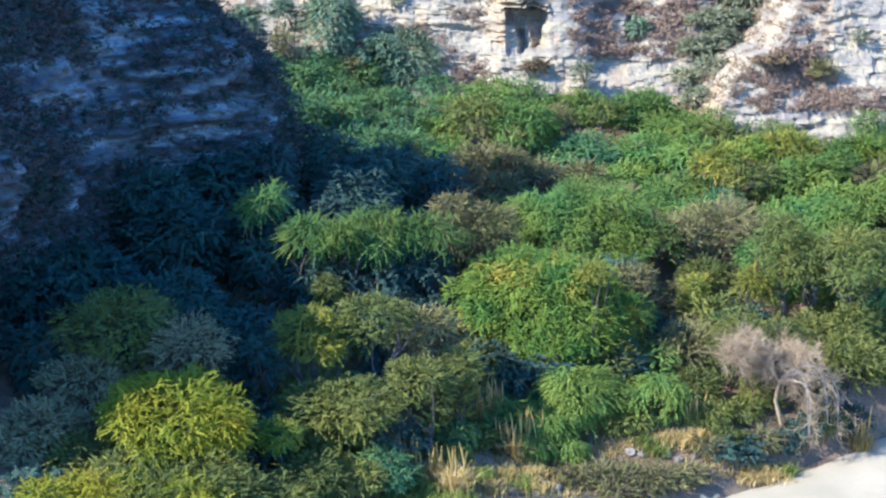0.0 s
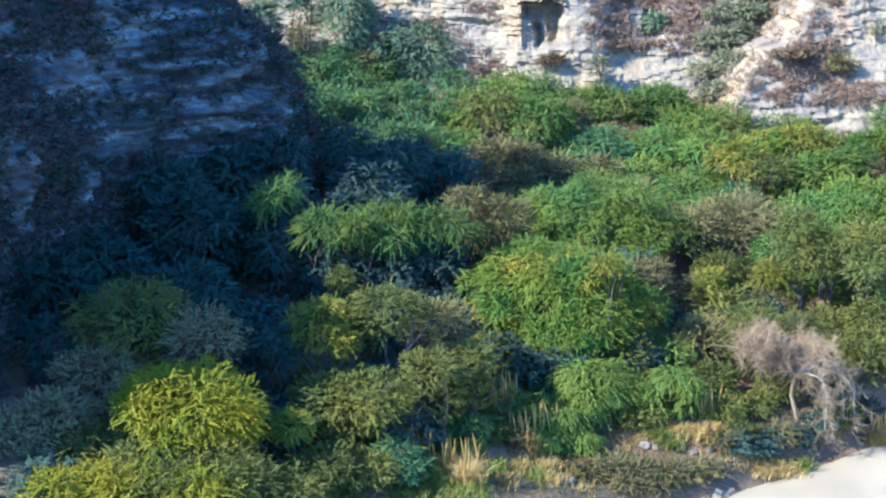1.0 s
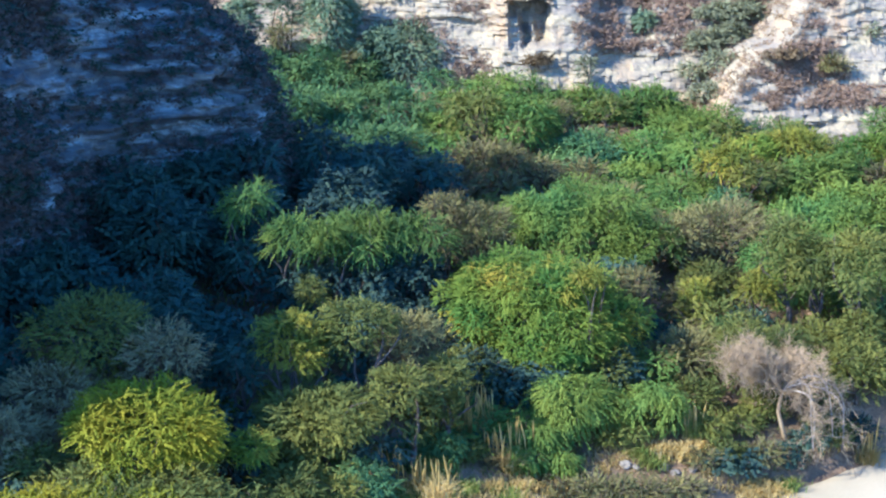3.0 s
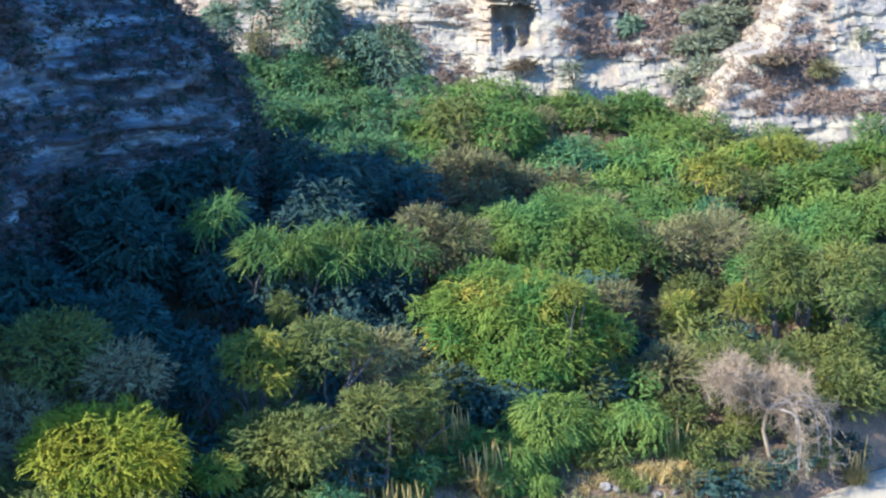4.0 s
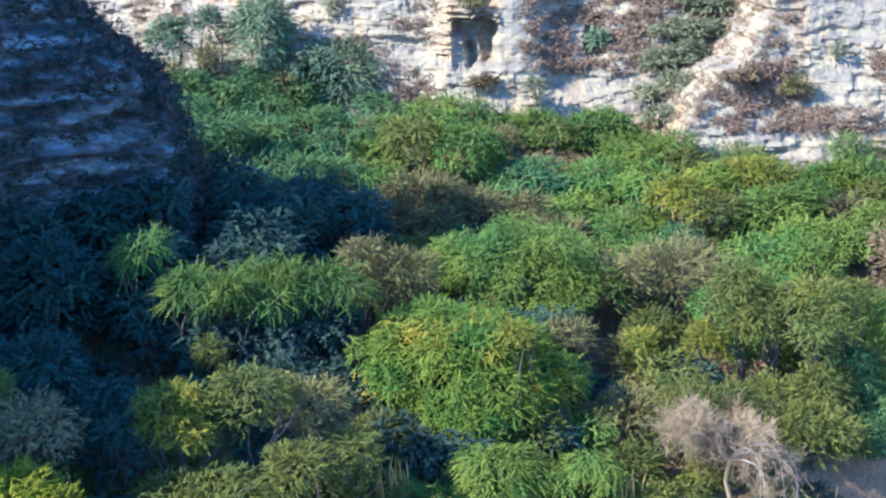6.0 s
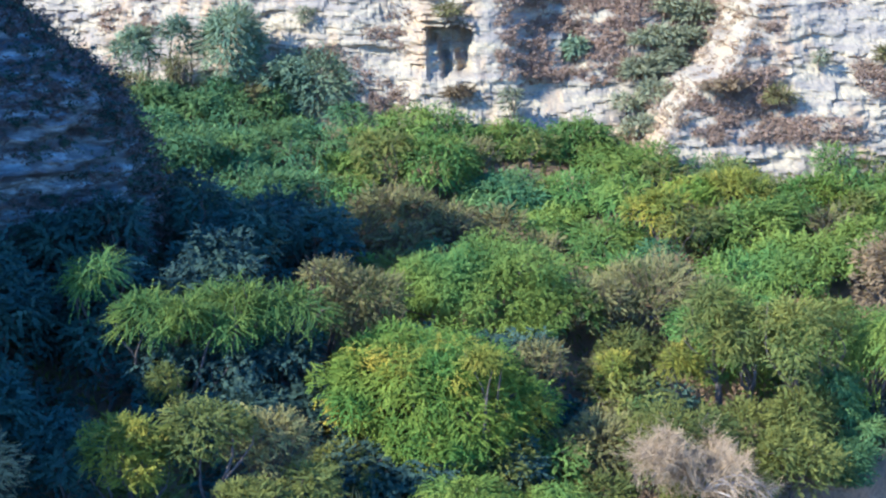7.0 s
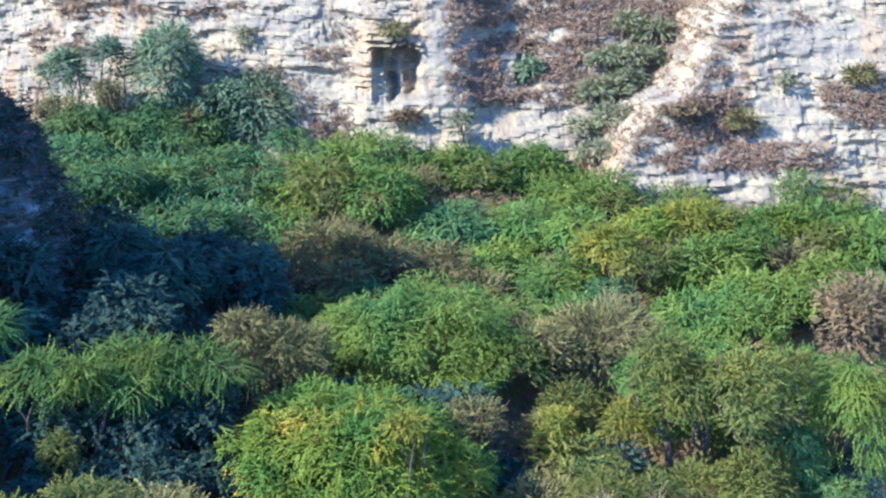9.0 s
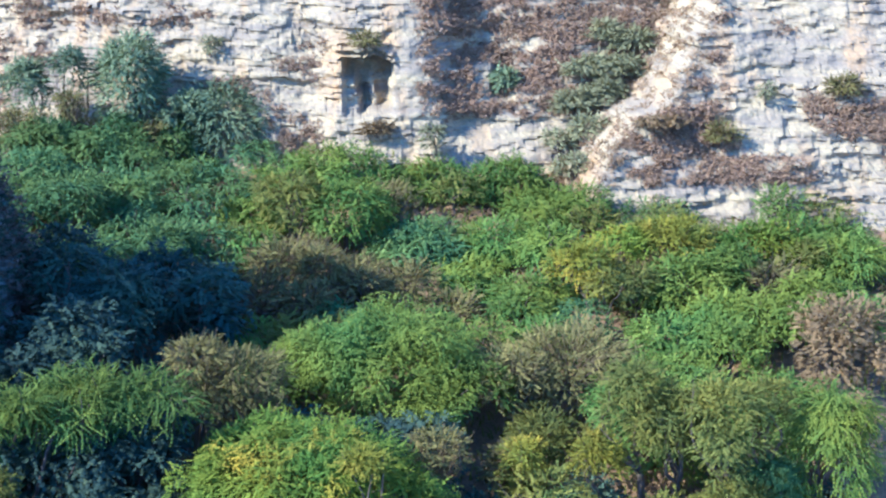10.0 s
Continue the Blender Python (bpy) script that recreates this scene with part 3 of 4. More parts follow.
# x, y, height of the top, crown radius, rise of the dome over its radius
CROWNS = {
    "teal": [(-6.8, 88.0, 14.2, 2.3, 1.0), (-9.9, 88.0, 13.3, 1.0, 1.2), (-12.5, 88.5, 12.8, 1.4, 1.0), (-1.8, 88.0, 11.6, 3.1, 0.8), (-3.7, 87.0, 11.1, 1.2, 0.9), ],
    "brown": [(-9.8, 86.5, 11.1, 0.8, 0.8), (-5.5, 86.5, 9.8, 1.2, 1.0), (2.3, 73.5, 6.8, 1.7, 0.7), (4.0, 72.5, 6.7, 1.2, 0.7), (5.8, 74.0, 5.7, 1.8, 0.7), (2.0, 58.8, 7.3, 2.0, 0.65), (0.5, 58.5, 7.6, 1.0, 0.7), (14.0, 63.6, 6.1, 2.8, 0.6), (11.6, 62.0, 5.8, 1.5, 0.7), (11.2, 58.6, 3.2, 1.0, 0.9), (-0.7, 48.8, 5.7, 1.4, 0.75), (10.8, 54.0, 3.1, 2.0, 0.7)],
    "green": [(-3.0, 85.5, 7.8, 1.4, 0.6), (0.1, 80.0, 7.1, 1.8, 0.7), (4.9, 78.0, 8.5, 2.4, 0.75), (9.4, 83.5, 8.1, 2.3, 0.7), (13.0, 83.0, 8.3, 2.5, 0.8), (14.8, 80.5, 7.2, 2.5, 0.6), (12.4, 77.0, 6.6, 2.6, 0.6), (10.8, 75.0, 5.3, 1.8, 0.7), (13.1, 72.0, 5.2, 2.1, 0.6), (20.2, 71.0, 6.6, 2.4, 0.7), (21.1, 68.0, 5.8, 1.9, 0.7), (18.1, 67.0, 5.1, 1.5, 0.7), (22.2, 72.0, 6.6, 1.5, 0.7), (27.8, 73.0, 6.6, 2.0, 0.6), (22.6, 66.8, 6.0, 1.7, 0.7), (24.9, 69.0, 6.1, 1.7, 0.6), (7.1, 63.2, 7.4, 3.6, 0.7), (4.8, 62.0, 6.7, 2.0, 0.6)],
    "mid": [(-0.9, 56.4, 7.3, 1.6, 0.5), (-3.0, 56.0, 7.6, 1.8, 0.5), (-4.4, 54.6, 7.4, 1.0, 0.6), (-2.6, 56.2, 7.3, 1.9, 0.5), (-5.8, 54.8, 7.7, 1.4, 0.6), (-7.7, 56.2, 8.9, 1.2, 0.9)],
    "olive": [(2.5, 78.0, 8.9, 2.0, 0.7), (6.8, 84.5, 7.9, 2.1, 0.6), (17.7, 70.0, 6.4, 1.1, 0.8), (25.9, 73.0, 6.4, 1.3, 0.6), (15.4, 57.3, 7.2, 1.4, 1.0), (18.3, 56.9, 6.8, 2.0, 0.9), (20.1, 57.5, 6.1, 0.9, 1.0), (12.6, 60.0, 4.1, 1.5, 0.7), (-2.6, 47.6, 6.6, 1.4, 0.75), (-4.9, 52.9, 5.6, 0.8, 1.0), (-3.7, 44.6, 4.3, 2.4, 0.5), (0.6, 47.6, 4.3, 1.2, 0.7), (16.2, 54.6, 3.3, 2.2, 0.7), (18.5, 55.6, 3.3, 1.4, 0.8), (-10.1, 38.6, 3.6, 2.0, 0.5), (-4.2, 45.2, 4.0, 1.9, 0.6), (-7.3, 39.4, 3.1, 1.5, 0.5), (0.3, 47.6, 3.0, 1.0, 0.9)],
    "dusk": [(8.4, 77.0, 6.8, 2.8, 0.65), (30.3, 84.5, 6.9, 3.0, 0.75), (27.3, 83.0, 6.2, 1.2, 0.6), (20.2, 57.0, 3.6, 1.2, 1.0)],
    "lime": [(17.7, 73.5, 7.0, 1.3, 0.5), (24.0, 74.5, 6.9, 1.8, 0.6), (4.2, 54.8, 6.5, 4.2, 0.62), (-6.0, 42.4, 3.5, 0.9, 0.6)],
    "rust": [(24.7, 64.2, 6.8, 2.1, 0.75)],
    "grey": [(-14.1, 42.0, 4.8, 1.7, 0.8), (-9.5, 45.8, 6.4, 1.8, 0.75), (-13.1, 45.0, 5.2, 2.0, 0.6)],
    "gold": [(11.7, 58.0, 3.8, 0.9, 0.9), (14.1, 56.6, 4.8, 1.1, 0.9), (-5.0, 47.0, 6.4, 1.7, 0.7)],
    "weep": [(22.3, 57.6, 5.8, 1.9, 0.9), (5.6, 50.0, 2.8, 2.1, 0.75), (8.7, 50.0, 2.3, 1.2, 0.7)],
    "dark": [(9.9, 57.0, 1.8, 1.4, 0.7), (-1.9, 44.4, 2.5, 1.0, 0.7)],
    "yellow": [(-9.2, 41.8, 5.7, 2.6, 0.62), (-11.0, 41.0, 4.9, 0.8, 0.7), (-12.6, 37.6, 3.7, 1.5, 0.5)],
}
# growth in the shade of the headland and low down between the large crowns, its leaves coloured darker for it
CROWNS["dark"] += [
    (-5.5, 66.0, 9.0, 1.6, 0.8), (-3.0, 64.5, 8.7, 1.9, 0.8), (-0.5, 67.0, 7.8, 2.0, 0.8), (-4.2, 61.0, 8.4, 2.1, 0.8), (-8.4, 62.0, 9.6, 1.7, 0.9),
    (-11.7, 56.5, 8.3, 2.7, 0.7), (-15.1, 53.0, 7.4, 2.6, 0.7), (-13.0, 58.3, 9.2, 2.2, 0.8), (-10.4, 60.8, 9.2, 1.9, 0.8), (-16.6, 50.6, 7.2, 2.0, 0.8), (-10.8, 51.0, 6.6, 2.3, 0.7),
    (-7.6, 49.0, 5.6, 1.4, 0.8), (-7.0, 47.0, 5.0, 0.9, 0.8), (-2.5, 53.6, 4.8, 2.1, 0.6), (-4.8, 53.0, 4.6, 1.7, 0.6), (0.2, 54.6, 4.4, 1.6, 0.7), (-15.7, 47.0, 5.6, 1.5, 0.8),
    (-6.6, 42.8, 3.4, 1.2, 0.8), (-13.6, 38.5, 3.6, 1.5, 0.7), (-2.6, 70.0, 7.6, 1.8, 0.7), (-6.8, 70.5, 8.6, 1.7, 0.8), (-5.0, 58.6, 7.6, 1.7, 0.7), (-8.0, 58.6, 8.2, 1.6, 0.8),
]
# these fill the dark gaps beneath the broad and wispy trees, standing in for shade
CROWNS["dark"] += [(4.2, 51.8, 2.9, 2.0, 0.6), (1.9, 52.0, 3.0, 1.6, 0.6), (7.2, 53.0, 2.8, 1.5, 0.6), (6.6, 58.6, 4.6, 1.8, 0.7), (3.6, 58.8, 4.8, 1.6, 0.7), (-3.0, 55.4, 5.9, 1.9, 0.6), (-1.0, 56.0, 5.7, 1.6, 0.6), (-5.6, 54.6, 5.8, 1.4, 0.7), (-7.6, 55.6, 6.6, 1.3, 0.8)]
CROWNS["yellow"] += [(-11.2, 38.2, 3.6, 1.7, 0.5), (-8.6, 38.6, 3.3, 1.4, 0.5)]
CROWNS["green"] += [(9.6, 61.6, 5.8, 1.9, 0.75)]
CROWNS["dusk"] += [(-2.4, 43.2, 2.2, 1.2, 0.6)]
CROWNS["olive"] += [(-12.3, 46.8, 7.0, 2.4, 0.5)]
CROWNS["gold"] += [(15.6, 71.0, 7.4, 1.7, 0.9), (19.7, 74.0, 7.3, 2.0, 0.5), (6.3, 52.7, 6.1, 0.8, 0.7)]
CROWNS["grey"] += [(-15.6, 41.0, 4.3, 1.6, 0.7)]
CROWNS["brown"] += [(8.7, 57.0, 4.7, 1.3, 0.5), (-12.6, 86.4, 10.4, 1.5, 0.8), (-8.4, 86.6, 9.6, 1.2, 0.8)]
CROWNS["dusk"] += [(-11.1, 85.5, 10.1, 2.2, 0.6), (-8.3, 85.0, 9.6, 2.1, 0.6), (-6.0, 80.0, 8.4, 2.4, 0.6), (-10.5, 81.5, 9.3, 2.0, 0.6), (-7.8, 77.0, 8.9, 1.8, 0.6), (-3.0, 74.0, 7.5, 1.7, 0.6), (-10.3, 86.4, 9.8, 1.5, 0.7), (-7.2, 86.4, 10.2, 1.5, 0.9), (-4.4, 86.4, 9.4, 1.3, 0.8)]
CROWNS["olive"] += [(-4.8, 41.6, 2.7, 1.5, 0.5), (-3.2, 42.3, 2.1, 1.2, 0.5), (16.8, 57.4, 6.2, 1.8, 0.9), (-10.6, 40.0, 3.8, 1.6, 0.6), (-8.0, 40.2, 3.7, 1.6, 0.6), (-12.7, 41.0, 3.9, 1.4, 0.7), (13.0, 53.2, 3.7, 2.0, 0.6), (-1.0, 45.8, 4.6, 1.5, 0.6), (-8.9, 39.2, 3.4, 1.7, 0.5), (-5.8, 39.8, 2.6, 1.6, 0.5), (3.0, 56.0, 4.6, 1.6, 0.7), (1.1, 51.8, 3.0, 1.5, 0.6), (6.8, 52.6, 3.0, 1.8, 0.6), (-5.2, 44.4, 3.4, 1.4, 0.6), (-12.8, 36.4, 3.2, 1.3, 0.6), (14.7, 52.8, 2.6, 1.8, 0.6), (17.6, 53.2, 2.6, 1.7, 0.6), (10.4, 51.6, 1.8, 1.4, 0.7)]
standing = []
for kind, rows in CROWNS.items():
    name, label = KINDS[kind]
    for n, (x, y, top, r, q) in enumerate(rows):
        plant(name, kind, x, y, top, r, q, 100 * len(kind) + 7 * n + ord(kind[0]), label, "tree" if "tree" in name else "shrub", thin=1.0)
        standing.append((x, y, r, kind))

# low bushes along the edge of the track and on the bare bank: kind, x, y, height, radius
BANK = [
    ("olive", -0.3, 47.0, 0.9, 0.7), ("dusk", 0.5, 46.9, 1.0, 0.8), ("olive", 1.3, 47.3, 0.9, 0.8), ("dark", 2.1, 47.8, 0.9, 0.7), ("dusk", -1.0, 46.6, 1.1, 0.8),
    ("brown", 4.9, 45.8, 0.7, 0.8), ("brown", 5.9, 46.0, 0.9, 0.9), ("brown", 6.9, 46.0, 0.9, 0.9), ("brown", 7.9, 46.1, 0.8, 0.9), ("brown", 8.8, 46.4, 0.7, 0.8), ("brown", 6.4, 45.2, 0.6, 0.8), ("brown", 7.5, 45.4, 0.6, 0.7), ("brown", 9.6, 46.9, 0.7, 0.7),
    # dark ones in these two rows stand in for shade along the bank
    ("brown", 10.5, 48.3, 0.8, 0.7), ("dark", 11.1, 48.2, 0.8, 0.7), ("dark", 12.0, 48.8, 0.9, 0.8), ("brown", 12.9, 49.2, 0.9, 0.8), ("olive", 11.4, 48.9, 0.9, 0.8),
    ("dark", 13.9, 49.8, 0.9, 0.8), ("dark", 15.0, 50.4, 1.0, 0.8), ("olive", 16.1, 51.0, 1.0, 0.9), ("dark", 17.3, 51.8, 1.1, 0.9), ("olive", 15.6, 50.9, 1.2, 0.8),
    ("weep", 4.2, 47.9, 1.6, 0.8), ("weep", 3.7, 47.2, 1.1, 0.7), ("weep", 4.9, 47.3, 1.0, 0.7), ("olive", 7.0, 49.3, 0.9, 0.8), ("olive", 8.0, 49.6, 0.9, 0.8), ("olive", 11.0, 50.0, 1.2, 0.9), ("olive", 9.0, 50.0, 1.0, 0.8),
    ("olive", 12.4, 51.0, 1.2, 1.0), ("olive", 13.4, 51.7, 1.3, 1.0), ("dusk", 20.1, 54.7, 1.5, 1.2), ("dusk", 21.3, 55.8, 1.6, 1.2), ("dark", 22.4, 57.0, 1.6, 1.1), ("olive", 19.1, 54.2, 1.4, 1.1),
    ("dusk", 12.6, 56.4, 1.4, 1.1), ("dark", 13.9, 57.0, 1.4, 1.1), ("olive", 18.7, 56.0, 1.5, 1.1), ("brown", 11.6, 56.0, 1.3, 0.9),
]
for n, (kind, x, y, h, r) in enumerate(BANK):
    plant("low_bush", kind, x, y, float(ground_z(x, y)) + h, r, 0.7, 1500 + n, {"dark": "low dark green bush, darkened for shade, beside the sandy track", "dusk": "low blue-green bush on the bank", "olive": "low olive bush on the bare bank", "weep": "low fresh green bush on the bare bank", "brown": "low dry brown bush on the eroded bank"}[kind], "bush", group="bushes on the bank")

# lower growth that closes the thicket between the trees
pick = np.random.default_rng(11)
low = 0
for _ in range(2500):
    x, y = pick.uniform(-14, 34), pick.uniform(42, 85)
    r = pick.uniform(1.2, 2.0)
    if (x > 11 and y > 79) or bank_line(x, y) < 4.5 or (x > -1.5 and bank_line(x, y) < 6.0 - 0.12 * x) or abs(x - 10 + 0.1 * y) > 0.36 * y:
        continue
    near = sorted((math.hypot(x - a, y - b) - 0.6 * c, k) for a, b, c, k in standing)
    if near[0][0] < 0.5 * r:
        continue
    kind = near[0][1] if pick.random() < 0.6 else pick.choice(["green", "green", "olive", "dusk", "brown"] if x > -2 else ["green", "dark", "dark", "olive"])
    # shade on the left of the slope put in by choosing the dark leaf
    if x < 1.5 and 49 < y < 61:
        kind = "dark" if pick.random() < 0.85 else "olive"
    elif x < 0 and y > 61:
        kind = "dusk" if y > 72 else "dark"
    kind = {"grey": "dark", "rust": "olive", "teal": "dusk", "lime": "green", "gold": "olive", "yellow": "olive", "mid": "green"}.get(str(kind), str(kind))
    standing.append((x, y, r, kind))
    low += 1
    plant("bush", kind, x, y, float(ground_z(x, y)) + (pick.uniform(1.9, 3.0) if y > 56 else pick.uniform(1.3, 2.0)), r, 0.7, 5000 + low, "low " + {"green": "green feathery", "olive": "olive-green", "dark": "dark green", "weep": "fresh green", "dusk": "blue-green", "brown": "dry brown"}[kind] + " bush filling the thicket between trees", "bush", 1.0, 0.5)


# ---- bleached dead tree at the edge of the bank ----
def dead_tree(x, y, seed):
    """A low bleached tree: a cloud of fine twigs above, thick pale limbs that arch over and hang down the bank."""
    rng = np.random.default_rng(seed)
    root = new("dead_tree")
    z0 = float(ground_z(x, y))
    root.location = (x, y, z0)
    tagged(root, "bare bleached grey tree with arching branches over the bank", "tree")
    head = np.array([-0.2, 0.0, 2.2])
    v, f = tubes(wander(rng, (0.2, 0.3, -0.3), head, 6, 0.06)[None], np.linspace(0.10, 0.07, 6)[None], 7)
    child("trunk", mesh_of("trunk", v, f, DEADTWIG, True), root)
    ends, ways = [], []
    s = np.linspace(0, 1, 11)[:, None]
    for n in range(20):
        hanging = n < 7
        a = rng.uniform(-1.3, -0.1) if hanging else rng.uniform(0, 6.28)
        reach = rng.uniform(1.6, 2.5) if hanging else rng.uniform(1.3, 2.8)
        tip = np.array([math.cos(a) * reach, math.sin(a) * reach * (0.6 if hanging else 0.9), 0])
        if hanging:
            lift, fall = rng.uniform(0.7, 1.1), rng.uniform(1.9, 3.0)
            p = head + tip * np.sin(s * np.pi * 0.5) + np.array([0, 0, 1.0]) * (lift * np.sin(s * np.pi * 0.8) - fall * s ** 2.4)
        else:
            p = head + tip * s + np.array([0, 0, 1.0]) * (rng.uniform(0.5, 2.1) * np.sin(s * np.pi * 0.65))
        for k in (1, 2, 3):
            p = p + np.sin(np.pi * k * s) * rng.normal(size=3) * 0.13 / k
        v, f = tubes(p[None], np.linspace(0.058 if hanging else 0.035, 0.014, 11)[None], 5)
        child("limb", mesh_of("limb", v, f, DEADWOOD if hanging else DEADTWIG, True), root)
        for q in p[3:]:
            for _ in range(1 if hanging else 3):
                ends.append(q)
                ways.append(unit(rng.normal(size=3) * 0.8 + tip / reach * 0.5 + np.array([0, 0, -0.5 if hanging else 0.35])))
    ends, ways = np.array(ends), np.array(ways)
    k = np.linspace(0, 1, 5)[None, :, None]
    ln = rng.uniform(0.4, 1.0, len(ends))[:, None, None]
    p = ends[:, None] + ways[:, None] * k * ln + np.sin(np.pi * k) * rng.normal(size=(len(ends), 1, 3)) * 0.12 - np.array([0, 0, 0.2]) * k ** 2
    v1, f1 = tubes(p, np.tile(np.linspace(0.014, 0.005, 5), (len(ends), 1)), 3)
    base = p[:, 1:].reshape(-1, 3).repeat(5, 0)
    w = unit(ways.repeat(20, 0) * 0.6 + rng.normal(size=base.shape) * 0.7)
    q = base[:, None] + w[:, None] * np.linspace(0, 1, 3)[None, :, None] * rng.uniform(0.2, 0.55, len(base))[:, None, None]
    v2, f2 = tubes(q, np.tile([0.007, 0.006, 0.004], (len(base), 1)), 3)
    tagged(child("brushwood", mesh_of("brushwood", np.concatenate([v1, v2]), np.concatenate([f1, f2 + len(v1)]), DEADTWIG), root, "fine bleached twigs"), kind="stuff")


dead_tree(14.0, 50.4, 41)


# ---- grasses ----
def blades(rng, at, height, width, lean):
    """Grass blades: a bent strip of two quads closing in a point, for each place."""
    n = len(at)
    a = rng.uniform(0, 2 * np.pi, n)
    way = np.stack([np.cos(a), np.sin(a), np.zeros(n)], -1)
    side = np.stack([-np.sin(a), np.cos(a), np.zeros(n)], -1) * width[:, None]
    h, bend = height[:, None], (lean * rng.uniform(0.2, 1.6, n))[:, None]
    up = np.array([0, 0, 1.0])
    m = at + up * h * 0.55 + way * bend * h * 0.25
    tip = at + up * h * (1 - 0.3 * bend) + way * bend * h * 0.9
    v = np.stack([at - side, at + side, m + side * 0.8, m - side * 0.8, tip + side * 0.15, tip - side * 0.15], 1).reshape(-1, 3)
    i = np.arange(n)[:, None] * 6
    return v, np.concatenate([i + [0, 1, 2, 3], i + [3, 2, 4, 5]])


def tuft(name, kind, x, y, r, h, count, seed, label, stalks=0):
    rng = np.random.default_rng(seed)
    root = new(name)
    root.location = (x, y, float(ground_z(x, y)))
    tagged(root, label, "grass tuft", "grass tufts on the bank")
    at = np.concatenate([rng.normal(size=(count, 2)) * r * 0.5, np.zeros((count, 1)) - 0.04], 1)
    v, f = blades(rng, at, h * rng.uniform(0.45, 1.0, count), rng.uniform(0.012, 0.024, count), 0.7)
    tagged(child("leaf_blade", mesh_of("leaf_blade", v, f, LEAF[kind]), root), kind="stuff")
    for n in range(stalks):
        foot = rng.normal(size=2) * r * 0.6
        top = rng.uniform(1.2, 1.7) * h
        lean = rng.normal(size=2) * 0.07 * top
        p = np.array([[foot[0] + lean[0] * s * s, foot[1] + lean[1] * s * s, top * s - 0.03] for s in np.linspace(0, 1, 7)])
        v, f = tubes(p[None], np.array([[0.014, 0.013, 0.013, 0.022, 0.034, 0.03, 0.006]]), 5)
        child("seed_stalk", mesh_of("seed_stalk", v, f, LEAF["straw"], True), root, "pale straw seed stalk")


# x, y, spread and height of the reed tufts
REEDS = [(-1.5, 44.4, 0.40, 1.1), (0.3, 43.2, 0.50, 1.2), (3.1, 47.1, 0.40, 1.3), (2.0, 49.4, 0.30, 1.2), (0.7, 48.9, 0.30, 0.9), (-2.1, 43.5, 0.35, 0.9), (-2.9, 42.9, 0.35, 0.9), (2.4, 47.4, 0.25, 1.0), (10.2, 49.9, 0.30, 1.0), (1.5, 48.6, 0.20, 1.2), (-0.5, 44.0, 0.30, 0.9), (17.6, 50.9, 0.40, 1.1)]
for n, (x, y, r, h) in enumerate(REEDS):
    green = n in (5, 6, 8)
    tuft("reed_tuft", "grass" if green else "straw", x, y, r, h, 260, 300 + n, "tall green and yellow reed grass on the bank" if green else "tall straw-yellow reed grass with seed stalks on the bank", 9)
LOW = [(-0.2, 48.8), (0.5, 49.1), (1.2, 49.0), (1.8, 49.1), (2.6, 49.2), (3.1, 48.7), (2.2, 45.3), (2.7, 44.8), (3.2, 46.0), (1.6, 43.8), (3.3, 44.6), (8.0, 48.8), (8.9, 48.9), (9.7, 48.8), (10.2, 49.3), (8.4, 48.3), (12.0, 47.9), (12.6, 48.1), (13.2, 48.2), (13.7, 48.5), (12.3, 48.2), (12.9, 48.4), (-1.9, 42.4), (-0.8, 42.9), (1.2, 44.6)]
for n, (x, y) in enumerate(LOW):
    green = n % 4 == 3 or n > 21
    tuft("grass_tuft", "grass" if green else "straw", x, y, 0.6, 0.5, 300, 340 + n, "low green grass tuft on bare soil" if green else "low dry yellow grass tuft on bare soil")


def cover(name, kind, label, count, seed, box, keep, h, w):
    """Loose grass and litter over a stretch of ground, one sheet of blades."""
    rng = np.random.default_rng(seed)
    x, y = rng.uniform(box[0], box[1], count * 4), rng.uniform(box[2], box[3], count * 4)
    ok = keep(x, y) & (bank_line(x, y) > 0.5)
    x, y = x[ok][:count], y[ok][:count]
    at = np.stack([x, y, ground_z(x, y) - 0.03], -1)
    v, f = blades(rng, at, h * rng.uniform(0.4, 1.2, len(x)), w * rng.uniform(0.6, 1.3, len(x)), 0.9)
    tagged(new(name, mesh_of(name, v, f, LEAF[kind])), label, "grass", kind="stuff")


cover("grass", "grass", "green and yellow grass along the bank", 16000, 5, (-12, 1.0, 36, 49.0), lambda x, y: fbm(x * 0.4, y * 0.4, 2, 90) > -0.35, 0.5, 0.022)
cover("dry_grass", "straw", "dry straw grass scattered over the bank", 6000, 6, (0, 20, 42, 52.5), lambda x, y: fbm(x * 0.45, y * 0.45, 3, 91) > 0.15, 0.3, 0.02)
cover("dry_grass", "straw", "dry straw grass in a strip above the bare bank", 3000, 16, (0.3, 5.5, 47.5, 50.0), lambda x, y: fbm(x * 0.6, y * 0.8, 2, 93) > -0.2, 0.32, 0.022)
cover("undergrowth", "olive", "low green growth beneath the thicket", 14000, 7, (-16, 32, 46, 84), lambda x, y: (bank_line(x, y) > 4.0) & (fbm(x * 0.3, y * 0.3, 2, 92) > -0.5), 0.5, 0.04)
cover("litter", "brown", "brown litter and dry stems on the bank", 5000, 8, (0, 20, 40, 51), lambda x, y: bank_line(x, y) < 6, 0.22, 0.02)


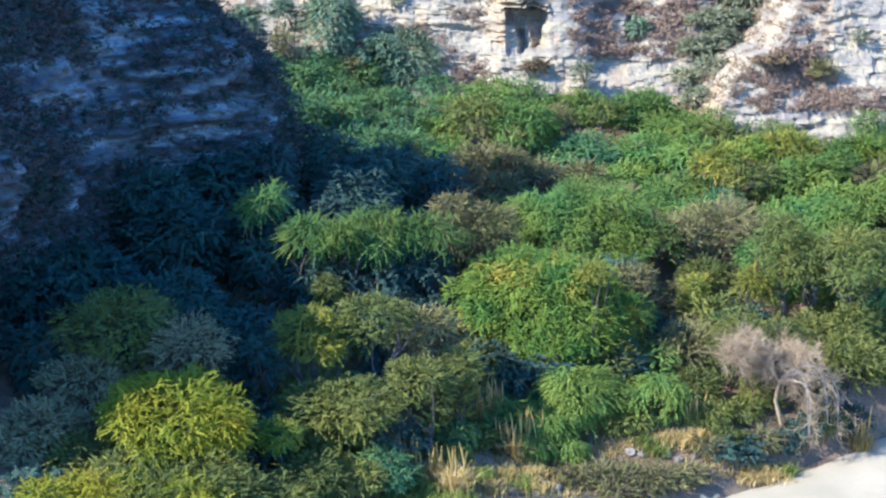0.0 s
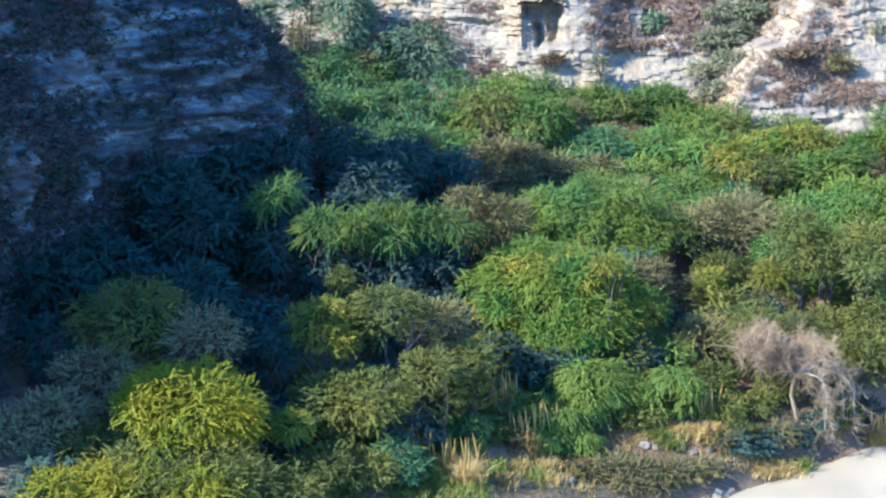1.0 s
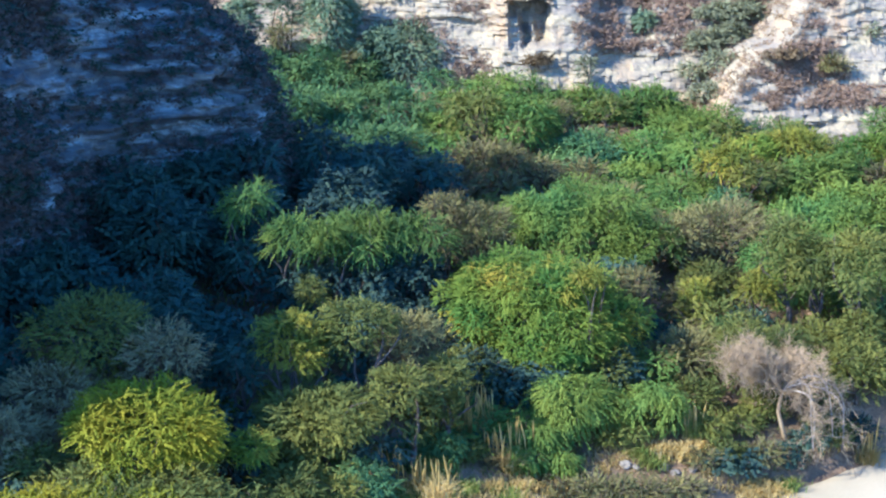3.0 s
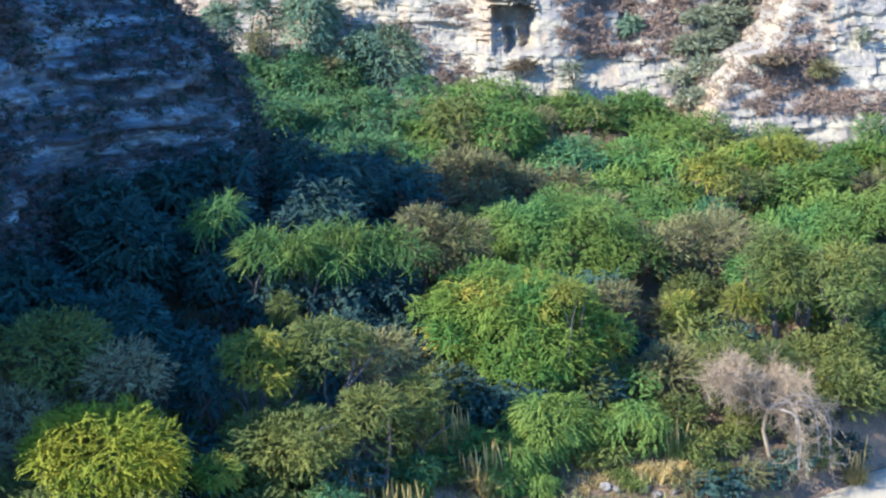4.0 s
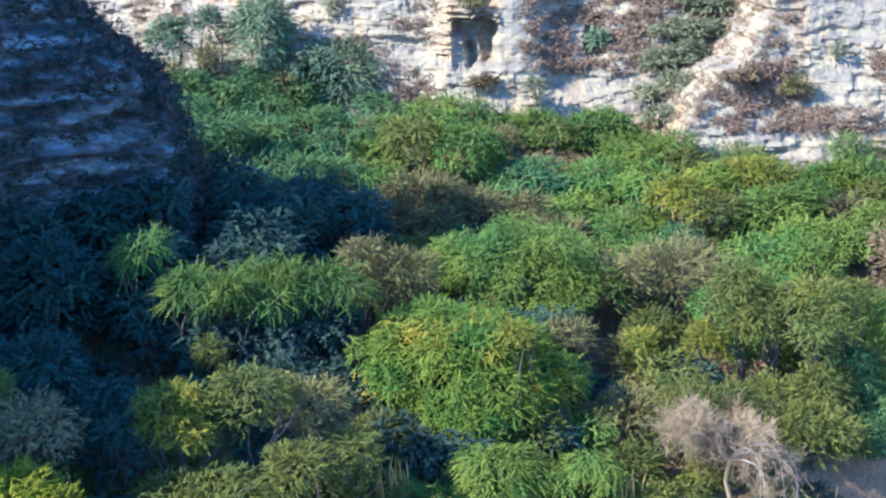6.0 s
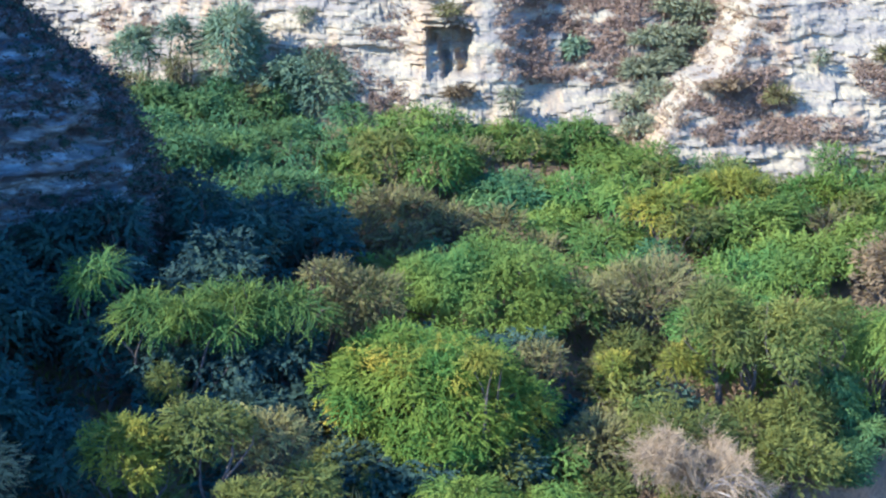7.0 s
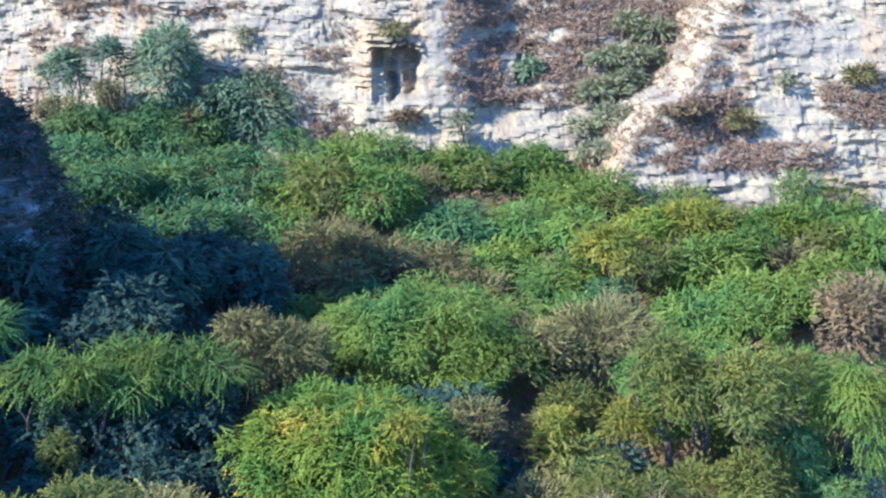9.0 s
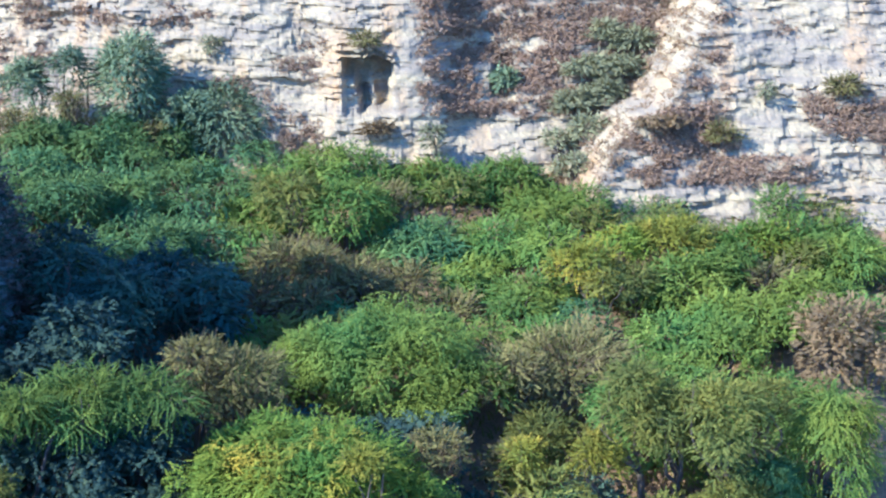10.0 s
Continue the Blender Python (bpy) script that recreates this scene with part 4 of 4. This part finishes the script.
# ---- stones ----
def stone(x, y, r, seed):
    rng = np.random.default_rng(seed)
    bm = bmesh.new()
    bmesh.ops.create_icosphere(bm, subdivisions=3, radius=1.0)
    off = rng.uniform(0, 50, 2)
    for vert in bm.verts:
        c = vert.co
        k = 1 + 0.28 * float(fbm(c.x * 1.3 + off[0], c.y * 1.3 + c.z * 1.7 + off[1], 3, seed))
        vert.co = Vector((round(c.x * k * 4) / 4 * 0.35 + c.x * k * 0.65, c.y * k * 0.8, c.z * k * 0.6)) * r
    me = bpy.data.meshes.new("stone")
    bm.to_mesh(me)
    bm.free()
    me.materials.append(STONE)
    ob = new("stone", me)
    ob.matrix_world = pose(x, y, float(ground_z(x, y)) + 0.1 * r, 0, 0, rng.uniform(0, 360))
    tagged(ob, "pale weathered limestone block half buried in the bank", "stone", "stones on the bank")


for n, (x, y, r) in enumerate([(7.4, 48.1, 0.26), (7.8, 48.0, 0.18), (8.9, 48.2, 0.22), (9.3, 47.9, 0.25), (10.0, 48.1, 0.22), (4.2, 45.1, 0.18), (3.3, 44.2, 0.16), (1.7, 49.3, 0.15)]):
    stone(x, y, r, 700 + n)


# ---- scrub and shrubs on the rock ----
def scrub(name, kind, label, at, out, seed, size, per=13, leaf=0.16):
    """Tufts of dry scrub on a rock face, at the given places and pushed out along the given ways."""
    rng = np.random.default_rng(seed)
    n = len(at)
    big = size * rng.uniform(0.5, 1.5, n)
    start = (at[:, None] + rng.normal(size=(n, per, 3)) * big[:, None, None] * np.array([0.55, 0.25, 0.3])).reshape(-1, 3)
    way = unit(out.repeat(per, 0) * 0.6 + rng.normal(size=start.shape) * 0.7 + np.array([0, 0, 0.55]))
    ln = (big[:, None] * rng.uniform(0.4, 1.1, (n, per))).ravel()
    v, f = leaves_on(rng, start - way * ln[:, None] * 0.2, way, ln, np.full(len(ln), 0.2), 6, leaf, 0.24, 0.8, out.repeat(per, 0) * 1.2 + np.array([-0.5, -0.1, 0.4]))
    tagged(new(name, mesh_of(name, v, f, LEAF[kind])), label, "scrub", kind="stuff")


def on_cliff(seed, count, keep, x0=-18, x1=42, z0=7, z1=17):
    rng = np.random.default_rng(seed)
    x, z = rng.uniform(x0, x1, count), rng.uniform(z0, z1, count)
    ok = keep(x, z, rng.random(count))
    x, z = x[ok], z[ok]
    return np.stack([x, cliff_y(x, z) - 0.03, z], -1), np.tile([0, -0.8, 0.3], (len(x), 1))


def brown_patches(x, z, u):
    w = 2.5 * smooth(9.2, 11.0, x) * smooth(0.2, -1.2, x - buttress_edge(z)) * smooth(9.0, 9.8, z)
    w = w + 1.4 * smooth(0.0, 1.5, x - buttress_edge(z)) * smooth(-0.15, 0.4, fbm(x * 0.23, z * 0.4, 3, 131))
    w = w + 0.7 * smooth(8.4, 9.2, x) * smooth(10.8, 9.4, x) * smooth(9.2, 10.5, z) + 0.5 * smooth(0.15, 0.6, fbm(x * 0.3, z * 0.5, 3, 133)) * smooth(4.0, 3.0, x)
    return u < w * smooth(-0.5, 0.2, fbm(x * 0.9, z * 3.0, 3, 135)) * 0.85


scrub("cliff_scrub", "scrub", "dry brown scrub in patches on the limestone ledges", *on_cliff(141, 34000, brown_patches), 151, 0.36, 5, 0.17)
gully = lambda x, z, u: u < np.exp(-((x - buttress_edge(z) + 0.15) / 0.75) ** 2) * (0.75 + 0.25 * fbm(x, z, 2, 137))
scrub("gully_scrub", "tan", "tan and olive scrub filling the gully", *on_cliff(142, 9000, gully, 11, 27, 6, 17), 152, 0.34, 8, 0.15)

rng = np.random.default_rng(160)
rows = len(bare)
RX, RY, RZ = BX[:rows], BY[:rows], BZ[:rows]
cloak = (1 - 1.1 * bare) * smooth(-0.95, -0.1, fbm(BS * 0.35, RZ * 0.5, 3, 161) + 0.05 * (RZ - 9))
pick = (RZ > 3) & (rng.random(RX.shape) < 0.5 * cloak)
where = np.stack([RX[pick], RY[pick], RZ[pick]], -1)
inward = np.stack([np.broadcast_to(inx, RX.shape)[pick], np.broadcast_to(iny, RX.shape)[pick], np.zeros(pick.sum())], -1)
near = (where[:, 0] > -24) & (where[:, 1] < 72) & (where[:, 1] > 44)
half = rng.random(len(where)) < 0.55
scrub("headland_scrub", "heath", "dry brown scrub over the shaded headland", where[near & half], -inward[near & half], 162, 0.55, 5, 0.24)
# growth in the same shade-darkened leaf
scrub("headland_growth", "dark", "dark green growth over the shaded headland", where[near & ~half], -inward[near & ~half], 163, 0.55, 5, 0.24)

# single shrubs rooted in the rock: kind, x, height of the foot, size, radius
for n, (kind, x, z, h, r) in enumerate([("dusty", 16.6, 6.8, 1.5, 1.2), ("dusty", 17.4, 8.4, 1.6, 1.2), ("dusty", 17.0, 9.5, 1.6, 1.5), ("dusty", 18.6, 9.9, 1.6, 1.6), ("dusty", 19.8, 11.0, 1.7, 1.5), ("dusty", 18.2, 11.2, 1.5, 1.5), ("dusty", 20.4, 12.4, 1.6, 1.6), ("dusty", 19.0, 12.9, 1.4, 1.2), ("teal", 13.3, 10.2, 1.5, 0.8), ("dusty", 16.0, 7.6, 1.4, 0.9), ("dusty", 9.3, 7.8, 1.7, 0.8), ("rust", 6.4, 8.7, 0.8, 0.9), ("brown", 5.8, 13.0, 0.9, 0.8), ("dusty", -2.6, 12.4, 1.1, 0.6), ("dusty", 26.0, 10.8, 1.0, 0.6), ("rust", 20.6, 9.8, 0.7, 1.3), ("brown", 23.6, 9.0, 1.0, 0.9), ("brown", 30.0, 11.0, 1.1, 0.9)]):
    plant("cliff_shrub", kind, x, float(cliff_y(np.array(x), np.array(z))) - 0.35, z + h, r, 0.7, 880 + n, {"dusty": "dusty grey-olive shrub rooted in the limestone", "dark": "dark green shrub in a cleft of the cliff", "grey": "dusty grey-green shrub in the rock gully", "teal": "dusty blue-green shrub spreading over the rock", "rust": "orange-brown dry shrub rooted below the niche", "brown": "dry brown shrub rooted on a rock ledge"}[kind], "shrub", 0.7, 1.0, "shrubs on the cliff", z)
